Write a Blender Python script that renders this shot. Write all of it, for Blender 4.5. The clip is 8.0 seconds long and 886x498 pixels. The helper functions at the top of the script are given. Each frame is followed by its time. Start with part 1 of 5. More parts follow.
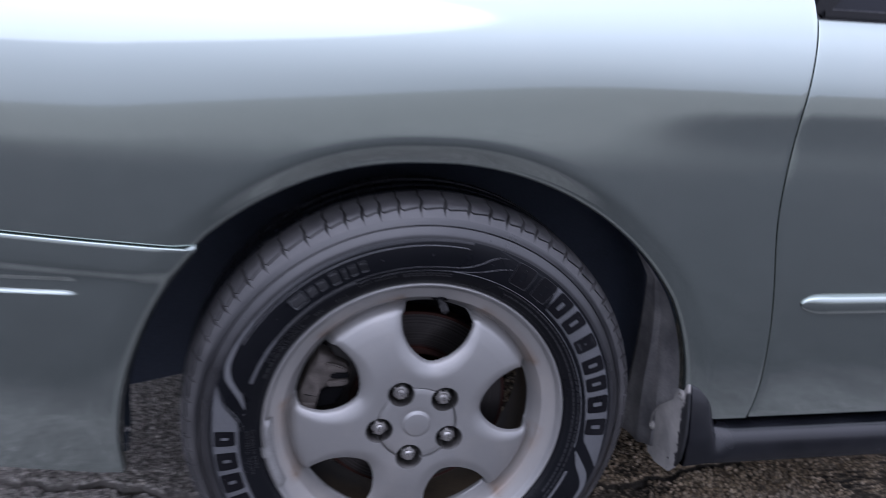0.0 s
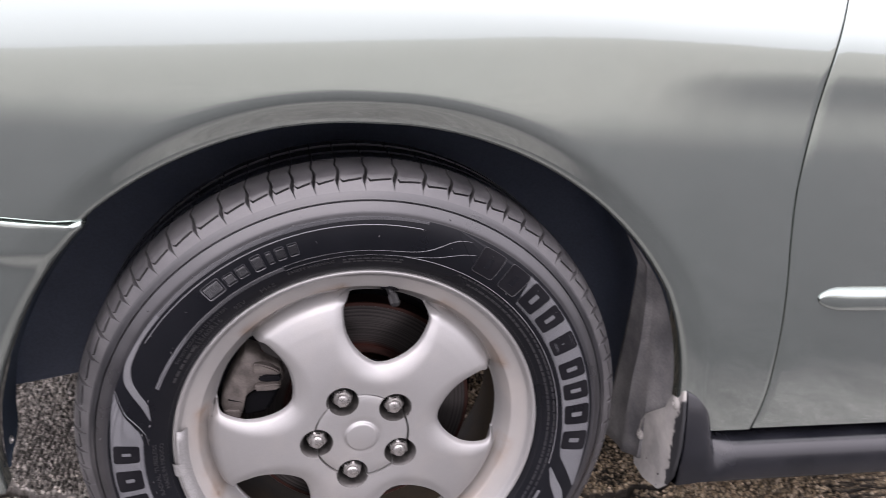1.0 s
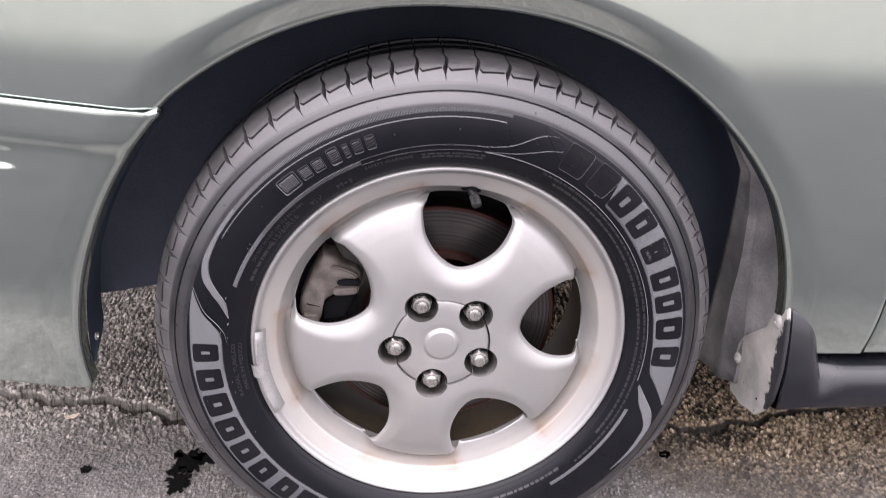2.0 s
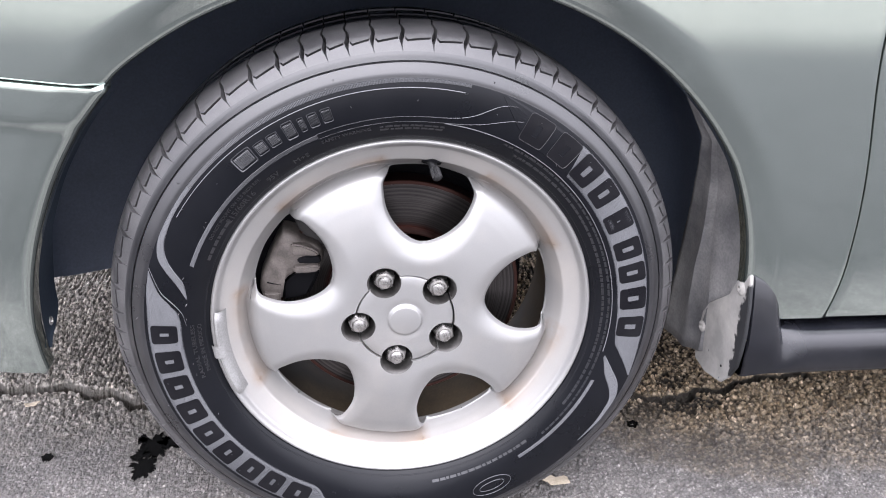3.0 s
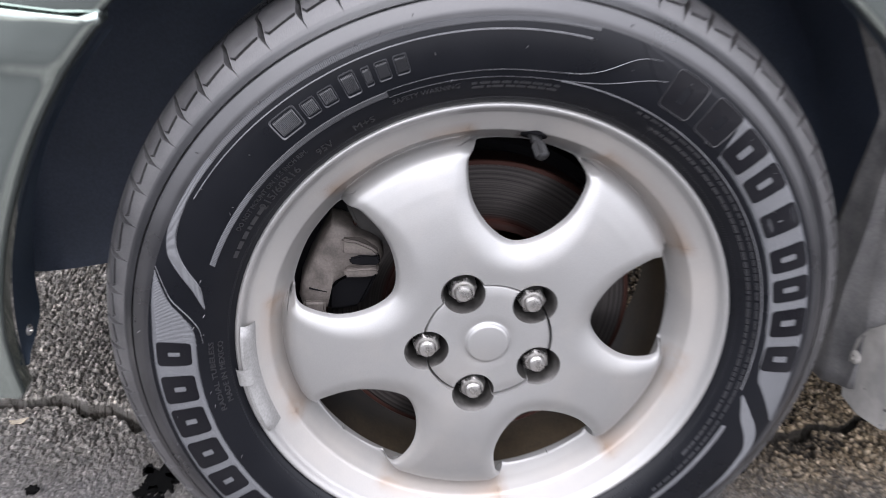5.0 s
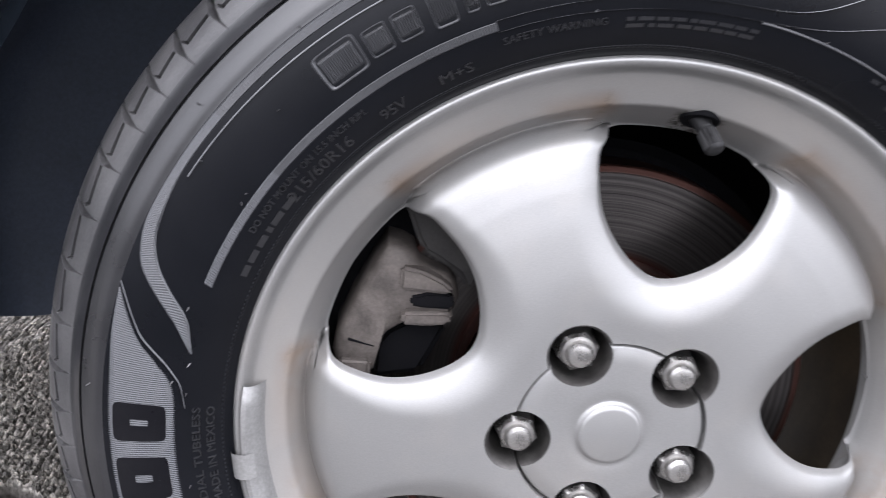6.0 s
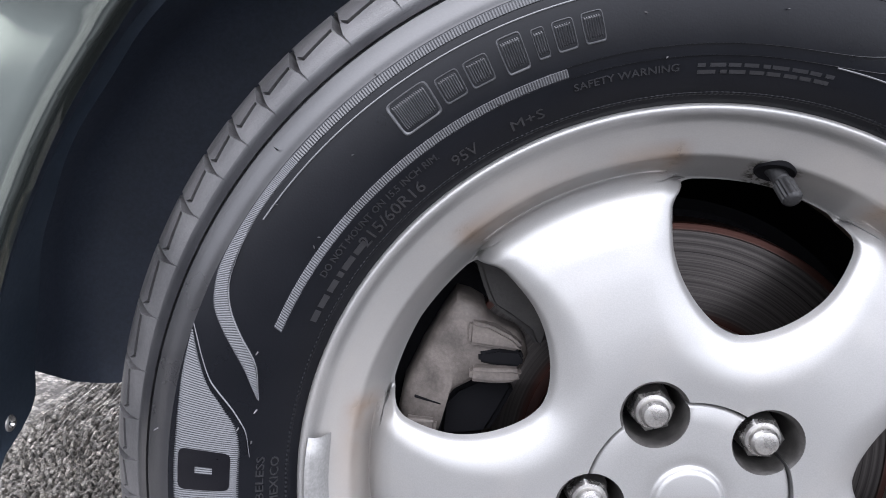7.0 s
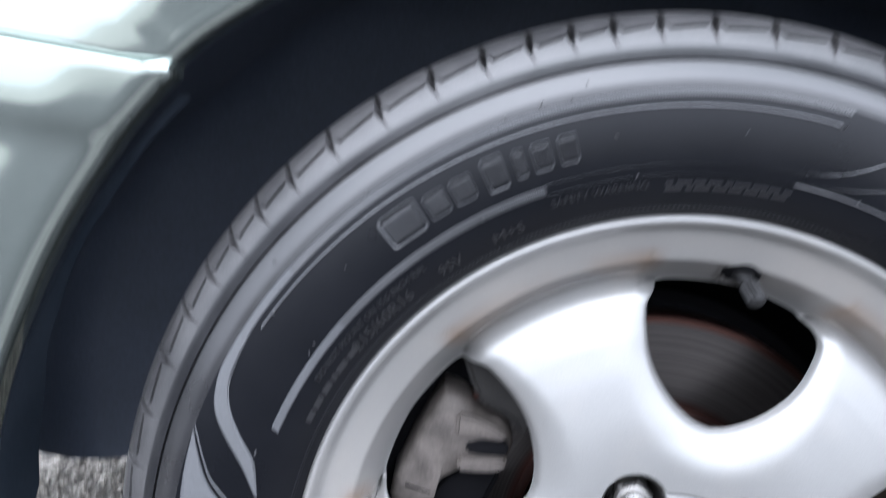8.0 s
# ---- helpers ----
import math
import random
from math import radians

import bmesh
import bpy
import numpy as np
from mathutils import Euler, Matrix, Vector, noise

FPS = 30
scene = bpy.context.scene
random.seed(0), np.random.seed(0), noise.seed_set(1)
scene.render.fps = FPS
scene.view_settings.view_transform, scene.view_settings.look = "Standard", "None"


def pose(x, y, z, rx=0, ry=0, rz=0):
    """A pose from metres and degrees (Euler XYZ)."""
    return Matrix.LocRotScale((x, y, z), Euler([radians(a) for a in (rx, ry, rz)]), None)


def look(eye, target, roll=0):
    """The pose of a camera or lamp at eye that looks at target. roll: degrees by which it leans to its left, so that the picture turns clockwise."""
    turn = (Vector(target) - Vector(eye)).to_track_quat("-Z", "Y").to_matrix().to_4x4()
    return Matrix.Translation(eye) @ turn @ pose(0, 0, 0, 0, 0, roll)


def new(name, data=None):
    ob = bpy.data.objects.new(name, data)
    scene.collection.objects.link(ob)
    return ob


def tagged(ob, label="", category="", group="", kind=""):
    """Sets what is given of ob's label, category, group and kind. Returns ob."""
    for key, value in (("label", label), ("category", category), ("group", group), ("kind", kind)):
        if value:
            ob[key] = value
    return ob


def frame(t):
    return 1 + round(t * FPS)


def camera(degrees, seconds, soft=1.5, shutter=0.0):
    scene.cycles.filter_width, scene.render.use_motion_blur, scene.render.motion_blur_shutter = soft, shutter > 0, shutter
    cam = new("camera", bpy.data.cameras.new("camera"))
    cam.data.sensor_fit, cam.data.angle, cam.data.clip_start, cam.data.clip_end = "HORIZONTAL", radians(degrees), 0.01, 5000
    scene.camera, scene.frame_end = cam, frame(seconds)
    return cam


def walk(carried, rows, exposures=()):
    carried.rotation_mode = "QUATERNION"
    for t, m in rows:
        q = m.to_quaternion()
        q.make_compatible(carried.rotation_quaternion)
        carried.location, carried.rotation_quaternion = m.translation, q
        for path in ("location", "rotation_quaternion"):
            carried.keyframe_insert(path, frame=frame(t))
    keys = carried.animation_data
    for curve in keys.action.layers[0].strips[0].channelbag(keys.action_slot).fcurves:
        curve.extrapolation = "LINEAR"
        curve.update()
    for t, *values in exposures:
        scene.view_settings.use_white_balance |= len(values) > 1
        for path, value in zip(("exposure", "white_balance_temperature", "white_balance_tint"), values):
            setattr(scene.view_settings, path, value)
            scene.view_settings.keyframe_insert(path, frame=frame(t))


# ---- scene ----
cam = camera(55.88, 8.0, soft=0.5, shutter=0.5)
PATH = [
    (0, pose(-0.2002, -1.0341, 0.9515, 70.808, -3.775, -10.715)),
    (0.2, pose(-0.2048, -0.9491, 0.9225, 69.894, -4.673, -13.292)),
    (0.5, pose(-0.1518, -0.8752, 0.9174, 68.160, -5.299, -13.270)),
    (0.8, pose(-0.1455, -0.8592, 0.8949, 69.018, -4.706, -13.752)),
    (1, pose(-0.1168, -0.8581, 0.8960, 69.098, -4.668, -11.135)),
    (1.2, pose(-0.1162, -0.8633, 0.8769, 69.530, -4.078, -10.520)),
    (1.5, pose(-0.0923, -0.8572, 0.8709, 67.459, -3.561, -6.296)),
    (1.7, pose(-0.0974, -0.8514, 0.8375, 66.731, -2.898, -4.656)),
    (2.8, pose(-0.0905, -0.8339, 0.8053, 64.241, -2.716, -7.101)),
    (3, pose(-0.0864, -0.8359, 0.8085, 64.590, -2.552, -7.385)),
    (3.5, pose(-0.0846, -0.8479, 0.8052, 65.931, -1.951, -7.439)),
    (4, pose(-0.1030, -0.8506, 0.7834, 65.864, -1.936, -5.882)),
    (4.2, pose(-0.1042, -0.8406, 0.7790, 65.915, -1.915, -5.436)),
    (5.3, pose(-0.1265, -0.5208, 0.6660, 63.845, -4.065, -4.851)),
    (5.5, pose(-0.1252, -0.4700, 0.6326, 64.221, -4.364, -4.287)),
    (5.7, pose(-0.1393, -0.4497, 0.5982, 68.700, -4.777, -4.754)),
    (6, pose(-0.1477, -0.4271, 0.5623, 71.904, -5.661, -3.161)),
    (6.2, pose(-0.1600, -0.4210, 0.5514, 73.451, -6.341, -3.403)),
    (6.5, pose(-0.1491, -0.4306, 0.5364, 78.394, -5.453, -1.126)),
    (7, pose(-0.1466, -0.4331, 0.5306, 78.884, -5.197, 1.426)),
    (7.5, pose(-0.1476, -0.4324, 0.5348, 78.466, -5.144, 2.252)),
    (7.8, pose(-0.1579, -0.4330, 0.5620, 77.925, -5.705, 0.718)),
    (8, pose(-0.1487, -0.4544, 0.5723, 81.474, -4.829, 0.613)),
]
EXPOSURES = [(0.0, 0.16, 5600, 23), (0.5, 1.17, 6350, 22), (1.0, 1.29, 6650, 24), (1.5, 1.47, 6850, 25), (3.0, 1.89, 6350, 18), (3.5, 1.86, 6350, 19), (4.0, 1.85, 6350, 18), (5.5, 1.48, 6350, 16), (7.0, 1.7, 6200, 15), (7.5, 1.72, 6200, 14), (8.0, 1.85, 5900, 12)]
walk(cam, PATH, EXPOSURES)

# ---- sky and sun ----
world = bpy.data.worlds.new("sky")
scene.world = world
world.use_nodes = True
wn = world.node_tree.nodes
sky = wn.new("ShaderNodeTexSky")
sky.sky_type = "NISHITA"
sky.sun_disc = False
sky.sun_elevation = radians(68)
sky.sun_rotation = radians(200)
sky.air_density, sky.dust_density, sky.ozone_density = 1.0, 4.0, 1.0
wn["Background"].inputs["Strength"].default_value = 0.15
wl = world.node_tree.links
wc = wn.new("ShaderNodeTexCoord")
clouds = wn.new("ShaderNodeTexNoise")
clouds.inputs["Scale"].default_value, clouds.inputs["Detail"].default_value, clouds.inputs["Distortion"].default_value = 2.2, 5, 0.6
wl.new(wc.outputs["Generated"], clouds.inputs["Vector"])
cover = wn.new("ShaderNodeMapRange")
cover.inputs[1].default_value, cover.inputs[2].default_value, cover.inputs[3].default_value = 0.32, 0.62, 0.95
wl.new(clouds.outputs["Fac"], cover.inputs[0])
overcast = wn.new("ShaderNodeMix")
overcast.data_type = "RGBA"
overcast.inputs[7].default_value = (11.0, 11.3, 11.9, 1)
wl.new(cover.outputs[0], overcast.inputs[0])
wl.new(sky.outputs["Color"], overcast.inputs[6])
aloft = wn.new("ShaderNodeSeparateXYZ")
wl.new(wc.outputs["Generated"], aloft.inputs[0])
rise = wn.new("ShaderNodeMapRange")
rise.inputs[3].default_value, rise.inputs[4].default_value = 0.42, 1.35
wl.new(aloft.outputs["Z"], rise.inputs[0])
zenith = wn.new("ShaderNodeVectorMath")
zenith.operation = "SCALE"
wl.new(overcast.outputs[2], zenith.inputs[0])
wl.new(rise.outputs[0], zenith.inputs["Scale"])
wl.new(zenith.outputs[0], wn["Background"].inputs["Color"])
sun_data = bpy.data.lights.new("sun", "SUN")
sun_data.energy, sun_data.angle, sun_data.color = 0.5, radians(60), (1.0, 0.98, 0.96)
sun = new("sun", sun_data)
sun.matrix_world = look((-1.4, -2.6, 4.0), (0, 0, 0.3))

# ---- materials ----
def shader(name, color, rough=0.5, metal=0.0, coat=0.0):
    m = bpy.data.materials.new(name)
    m.use_nodes = True
    b = m.node_tree.nodes["Principled BSDF"]
    b.inputs["Base Color"].default_value = (*color, 1)
    b.inputs["Roughness"].default_value = rough
    b.inputs["Metallic"].default_value = metal
    b.inputs["Coat Weight"].default_value = coat
    b.inputs["Coat Roughness"].default_value = 0.02
    return m, b, m.node_tree.nodes, m.node_tree.links


def coords(nodes, links, scale=1.0, which="Object", shift=(0, 0, 0)):
    c = nodes.new("ShaderNodeTexCoord")
    mp = nodes.new("ShaderNodeMapping")
    mp.inputs["Scale"].default_value = (scale,) * 3 if not isinstance(scale, tuple) else scale
    mp.inputs["Location"].default_value = shift
    links.new(c.outputs[which], mp.inputs["Vector"])
    return mp.outputs["Vector"]


def noise_tex(nodes, links, vec, scale, detail=4, rough=0.6):
    n = nodes.new("ShaderNodeTexNoise")
    n.inputs["Scale"].default_value, n.inputs["Detail"].default_value, n.inputs["Roughness"].default_value = scale, detail, rough
    links.new(vec, n.inputs["Vector"])
    return n.outputs["Fac"]


def ramp(nodes, links, fac, stops):
    r = nodes.new("ShaderNodeValToRGB")
    e = r.color_ramp.elements
    while len(e) < len(stops):
        e.new(0.5)
    for el, (pos, col) in zip(e, stops):
        el.position = pos
        el.color = (*col, 1) if isinstance(col, tuple) else (col, col, col, 1)
    links.new(fac, r.inputs["Fac"])
    return r.outputs["Color"]


def mix(nodes, links, fac, a, b, kind="MIX"):
    m = nodes.new("ShaderNodeMix")
    m.data_type, m.blend_type = "RGBA", kind
    for value, slot in ((fac, 0), (a, 6), (b, 7)):
        if isinstance(value, (int, float)):
            m.inputs[slot].default_value = value if slot == 0 else (value, value, value, 1)
        elif isinstance(value, tuple):
            m.inputs[slot].default_value = (*value, 1)
        else:
            links.new(value, m.inputs[slot])
    return m.outputs[2]


def bump(nodes, links, bsdf, height, strength=0.3, distance=0.001):
    b = nodes.new("ShaderNodeBump")
    b.inputs["Strength"].default_value, b.inputs["Distance"].default_value = strength, distance
    links.new(height, b.inputs["Height"])
    links.new(b.outputs["Normal"], bsdf.inputs["Normal"])


def worn(name, color, other, rough=(0.45, 0.65), scale=30, fine=400, metal=0.0, coat=0.0, relief=0.15, spread=(0.35, 0.7), spec=0.5):
    """A surface with large stains from one colour to the other and a fine grain in gloss and relief."""
    m, b, n, l = shader(name, color, rough[0], metal, coat)
    b.inputs["Specular IOR Level"].default_value = spec
    v = coords(n, l)
    big, small = noise_tex(n, l, v, scale, 5), noise_tex(n, l, v, fine, 3)
    col = mix(n, l, ramp(n, l, big, [(spread[0], 0.0), (spread[1], 1.0)]), color, other)
    grain = ramp(n, l, small, [(0.3, 0.82), (0.7, 1.12)])
    l.new(mix(n, l, 1.0, col, grain, "MULTIPLY"), b.inputs["Base Color"])
    l.new(ramp(n, l, big, [(0.3, rough[0]), (0.7, rough[1])]), b.inputs["Roughness"])
    bump(n, l, b, small, relief, 0.0006)
    return m


def paint_material():
    m, b, n, l = shader("sage_paint", (0.30, 0.34, 0.32), 0.09, 0.92, 1.0)
    b.inputs["Coat IOR"].default_value = 1.9
    b.inputs["Coat Roughness"].default_value = 0.02
    v = coords(n, l)
    flake = noise_tex(n, l, v, 1800, 1)
    dust = noise_tex(n, l, v, 3.5, 4)
    col = mix(n, l, ramp(n, l, flake, [(0.35, 0.0), (0.65, 1.0)]), (0.318, 0.370, 0.340), (0.342, 0.396, 0.364))
    col = mix(n, l, ramp(n, l, dust, [(0.5, 0.0), (0.85, 0.25)]), col, (0.44, 0.45, 0.40))
    l.new(col, b.inputs["Base Color"])
    wave = n.new("ShaderNodeBump")
    wave.inputs["Strength"].default_value, wave.inputs["Distance"].default_value = 0.08, 0.003
    l.new(noise_tex(n, l, v, 6, 2), wave.inputs["Height"])
    l.new(wave.outputs["Normal"], b.inputs["Coat Normal"])
    return m


PAINT = paint_material()
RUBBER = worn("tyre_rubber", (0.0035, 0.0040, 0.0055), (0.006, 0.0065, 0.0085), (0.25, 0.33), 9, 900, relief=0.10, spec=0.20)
WORD = worn("dark_word_rubber", (0.009, 0.0095, 0.0112), (0.014, 0.0145, 0.0168), (0.26, 0.34), 14, 900, relief=0.15, spec=0.8)
EDGE = worn("shoulder_rubber", (0.012, 0.012, 0.0135), (0.024, 0.024, 0.026), (0.26, 0.36), 16, 800, relief=0.10, spec=0.7)
TREAD = worn("dusty_tread_rubber", (0.036, 0.0355, 0.037), (0.072, 0.070, 0.071), (0.32, 0.46), 22, 700, relief=0.25, spec=0.7)
LINE = worn("scuffed_raised_line", (0.10, 0.102, 0.108), (0.15, 0.152, 0.158), (0.40, 0.55), 14, 900, relief=0.15)
FAINT = worn("dimmed_ribs_and_outlines", (0.022, 0.023, 0.026), (0.036, 0.037, 0.040), (0.30, 0.40), 14, 900, relief=0.15, spec=0.6)
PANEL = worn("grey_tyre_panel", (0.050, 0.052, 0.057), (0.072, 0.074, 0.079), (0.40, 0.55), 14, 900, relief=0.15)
LETTER = worn("black_letter_rubber", (0.005, 0.005, 0.0065), (0.009, 0.009, 0.0105), (0.27, 0.36), 20, 900, relief=0.1, spec=0.16)
LINER = worn("wheel_arch_plastic", (0.031, 0.042, 0.065), (0.057, 0.070, 0.100), (0.5, 0.75), 7, 260, relief=0.3)
DARK_PLASTIC = worn("dark_flange_plastic", (0.009, 0.013, 0.019), (0.018, 0.024, 0.033), (0.6, 0.8), 12, 300, relief=0.2, spec=0.12)
DUSTY = worn("dusty_grey_plastic", (0.20, 0.195, 0.185), (0.34, 0.325, 0.30), (0.7, 0.9), 26, 300, relief=0.3)


def flap_material():
    """Black plastic under a crust of dust that ends in a ragged border."""
    m, b, n, l = shader("dusty_flap_plastic", (0.2, 0.2, 0.19), 0.8)
    v = coords(n, l)
    dust = mix(n, l, ramp(n, l, noise_tex(n, l, v, 26, 5), [(0.35, 0.0), (0.7, 1.0)]), (0.19, 0.186, 0.178), (0.33, 0.316, 0.295))
    sep = n.new("ShaderNodeSeparateXYZ")
    l.new(v, sep.inputs[0])
    wob = n.new("ShaderNodeMath")
    wob.operation = "MULTIPLY_ADD"
    l.new(noise_tex(n, l, v, 55, 4, 0.65), wob.inputs[0])
    wob.inputs[1].default_value = 0.030
    l.new(sep.outputs["Y"], wob.inputs[2])
    crust = n.new("ShaderNodeMapRange")
    crust.inputs[1].default_value, crust.inputs[2].default_value = 0.0015, 0.0045
    l.new(wob.outputs[0], crust.inputs[0])
    l.new(mix(n, l, crust.outputs[0], (0.008, 0.0085, 0.010), dust), b.inputs["Base Color"])
    bump(n, l, b, noise_tex(n, l, v, 300, 4), 0.3, 0.001)
    return m


FLAP = flap_material()
DUSTY_DARK = worn("dirty_liner_plastic", (0.085, 0.085, 0.088), (0.23, 0.225, 0.218), (0.65, 0.9), 14, 300, relief=0.3)
TRIM = worn("charcoal_trim_plastic", (0.004, 0.0045, 0.006), (0.009, 0.0095, 0.012), (0.19, 0.28), 12, 500, relief=0.08, spec=0.5)
IRON = worn("cast_iron", (0.066, 0.057, 0.051), (0.150, 0.131, 0.118), (0.55, 0.8), 60, 500, 0.35, relief=0.4)
DARK_IRON = worn("dark_iron", (0.012, 0.011, 0.011), (0.032, 0.030, 0.028), (0.5, 0.7), 60, 500, 0.2, relief=0.4)
NUT = worn("lug_nut_steel", (0.36, 0.35, 0.335), (0.54, 0.525, 0.505), (0.22, 0.36), 90, 900, 0.9, relief=0.1)
# Walls of the nut pockets, darker than the wheel's face.
POCKET = worn("dark_nut_pocket", (0.035, 0.033, 0.031), (0.10, 0.095, 0.09), (0.42, 0.55), 60, 500, 0.5)
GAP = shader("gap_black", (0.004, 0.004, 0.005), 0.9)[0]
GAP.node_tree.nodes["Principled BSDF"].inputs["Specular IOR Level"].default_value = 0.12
CAPRUBBER = worn("valve_rubber", (0.006, 0.006, 0.0065), (0.016, 0.016, 0.017), (0.4, 0.6), 60, 900)
LEAD = worn("balance_weight_zinc", (0.255, 0.253, 0.247), (0.315, 0.312, 0.305), (0.42, 0.55), 40, 500, 0.45)
GLASS = shader("dark_window_glass", (0.02, 0.022, 0.03), 0.05)[0]


BOLT0 = 116.9        # angle of the first lug nut


def alloy_material():
    """Silver wheel lacquer with brown brake dust where the spokes meet the rim."""
    m, b, n, l = shader("silver_alloy", (0.62, 0.61, 0.60), 0.40, 0.48, 0.25)
    b.inputs["Coat Roughness"].default_value = 0.18
    v = coords(n, l, shift=(0, 0, -0.315))
    flake = noise_tex(n, l, v, 1500, 1)
    col = mix(n, l, ramp(n, l, flake, [(0.35, 0.0), (0.65, 1.0)]), (0.266, 0.264, 0.259), (0.290, 0.288, 0.282))
    sep = n.new("ShaderNodeSeparateXYZ")
    l.new(v, sep.inputs[0])
    cmb = n.new("ShaderNodeCombineXYZ")
    l.new(sep.outputs["X"], cmb.inputs["X"])
    l.new(sep.outputs["Z"], cmb.inputs["Z"])
    ln = n.new("ShaderNodeVectorMath")
    ln.operation = "LENGTH"
    l.new(cmb.outputs[0], ln.inputs[0])
    ring = n.new("ShaderNodeMapRange")
    ring.inputs[1].default_value, ring.inputs[2].default_value = 0.179, 0.190
    l.new(ln.outputs["Value"], ring.inputs[0])
    ring2 = n.new("ShaderNodeMapRange")
    ring2.inputs[1].default_value, ring2.inputs[2].default_value = 0.203, 0.191
    l.new(ln.outputs["Value"], ring2.inputs[0])
    both = mix(n, l, 1.0, ring.outputs[0], ring2.outputs[0], "MULTIPLY")
    turn = n.new("ShaderNodeMath")
    turn.operation = "ARCTAN2"
    l.new(sep.outputs["Z"], turn.inputs[0])
    l.new(sep.outputs["X"], turn.inputs[1])
    five = n.new("ShaderNodeMath")
    five.operation = "MULTIPLY_ADD"
    five.inputs[1].default_value, five.inputs[2].default_value = 5.0, -5.0 * radians(BOLT0)
    l.new(turn.outputs[0], five.inputs[0])
    wave = n.new("ShaderNodeMath")
    wave.operation = "COSINE"
    l.new(five.outputs[0], wave.inputs[0])
    half = n.new("ShaderNodeMath")
    half.operation = "MULTIPLY_ADD"
    half.inputs[1].default_value, half.inputs[2].default_value = 0.5, 0.5
    l.new(wave.outputs[0], half.inputs[0])
    foot = ramp(n, l, half.outputs[0], [(0.34, 0.0), (0.50, 1.0), (0.60, 0.75), (0.97, 0.30)])
    dirt = mix(n, l, 1.0, ramp(n, l, noise_tex(n, l, v, 24, 5), [(0.32, 0.0), (0.52, 1.0)]), foot, "MULTIPLY")
    col = mix(n, l, mix(n, l, 1.0, both, dirt, "MULTIPLY"), col, (0.190, 0.118, 0.072))
    specks = ramp(n, l, noise_tex(n, l, v, 190, 5, 0.75), [(0.53, 0.0), (0.60, 1.0)])
    clot = mix(n, l, 1.0, ramp(n, l, noise_tex(n, l, v, 24, 5), [(0.45, 0.0), (0.60, 1.0)]), ramp(n, l, half.outputs[0], [(0.38, 0.0), (0.50, 1.0), (0.58, 0.0)]), "MULTIPLY")
    specks = mix(n, l, 1.0, mix(n, l, 1.0, both, clot, "MULTIPLY"), specks, "MULTIPLY")
    col = mix(n, l, specks, col, (0.055, 0.034, 0.022))
    far = n.new("ShaderNodeVectorMath")
    far.operation = "DISTANCE"
    l.new(cmb.outputs[0], far.inputs[0])
    far.inputs[1].default_value = (0.0264, 0.0, 0.1872)
    near = n.new("ShaderNodeMapRange")
    near.inputs[1].default_value, near.inputs[2].default_value = 0.0158, 0.0115
    l.new(far.outputs["Value"], near.inputs[0])
    ledge = n.new("ShaderNodeMapRange")
    ledge.inputs[1].default_value, ledge.inputs[2].default_value = 0.1925, 0.1905
    l.new(ln.outputs["Value"], ledge.inputs[0])
    flecks = ramp(n, l, noise_tex(n, l, v, 300, 4, 0.7), [(0.48, 0.0), (0.53, 1.0)])
    flecks = mix(n, l, 1.0, flecks, ledge.outputs[0], "MULTIPLY")
    col = mix(n, l, mix(n, l, 1.0, near.outputs[0], flecks, "MULTIPLY"), col, (0.020, 0.016, 0.013))
    inner = n.new("ShaderNodeMapRange")
    inner.inputs[1].default_value, inner.inputs[2].default_value = 0.178, 0.188
    l.new(ln.outputs["Value"], inner.inputs[0])
    outer = n.new("ShaderNodeMapRange")
    outer.inputs[1].default_value, outer.inputs[2].default_value = 0.213, 0.206
    l.new(ln.outputs["Value"], outer.inputs[0])
    film = mix(n, l, 1.0, inner.outputs[0], outer.outputs[0], "MULTIPLY")
    film = mix(n, l, 1.0, film, ramp(n, l, noise_tex(n, l, v, 7, 4), [(0.3, 0.08), (0.7, 0.50)]), "MULTIPLY")
    col = mix(n, l, film, col, (0.345, 0.316, 0.284))
    l.new(ramp(n, l, film, [(0.0, 0.55), (0.7, 0.12)]), b.inputs["Metallic"])
    haze = ramp(n, l, noise_tex(n, l, v, 12, 5), [(0.5, 0.0), (0.9, 0.25)])
    col = mix(n, l, haze, col, (0.52, 0.46, 0.40))
    l.new(col, b.inputs["Base Color"])
    l.new(ramp(n, l, noise_tex(n, l, v, 30, 4), [(0.3, 0.40), (0.7, 0.46)]), b.inputs["Roughness"])
    return m


ALLOY = alloy_material()
BARREL = worn("dusty_wheel_barrel", (0.010, 0.008, 0.006), (0.115, 0.083, 0.048), (0.55, 0.75), 5, 300, 0.3, relief=0.2)


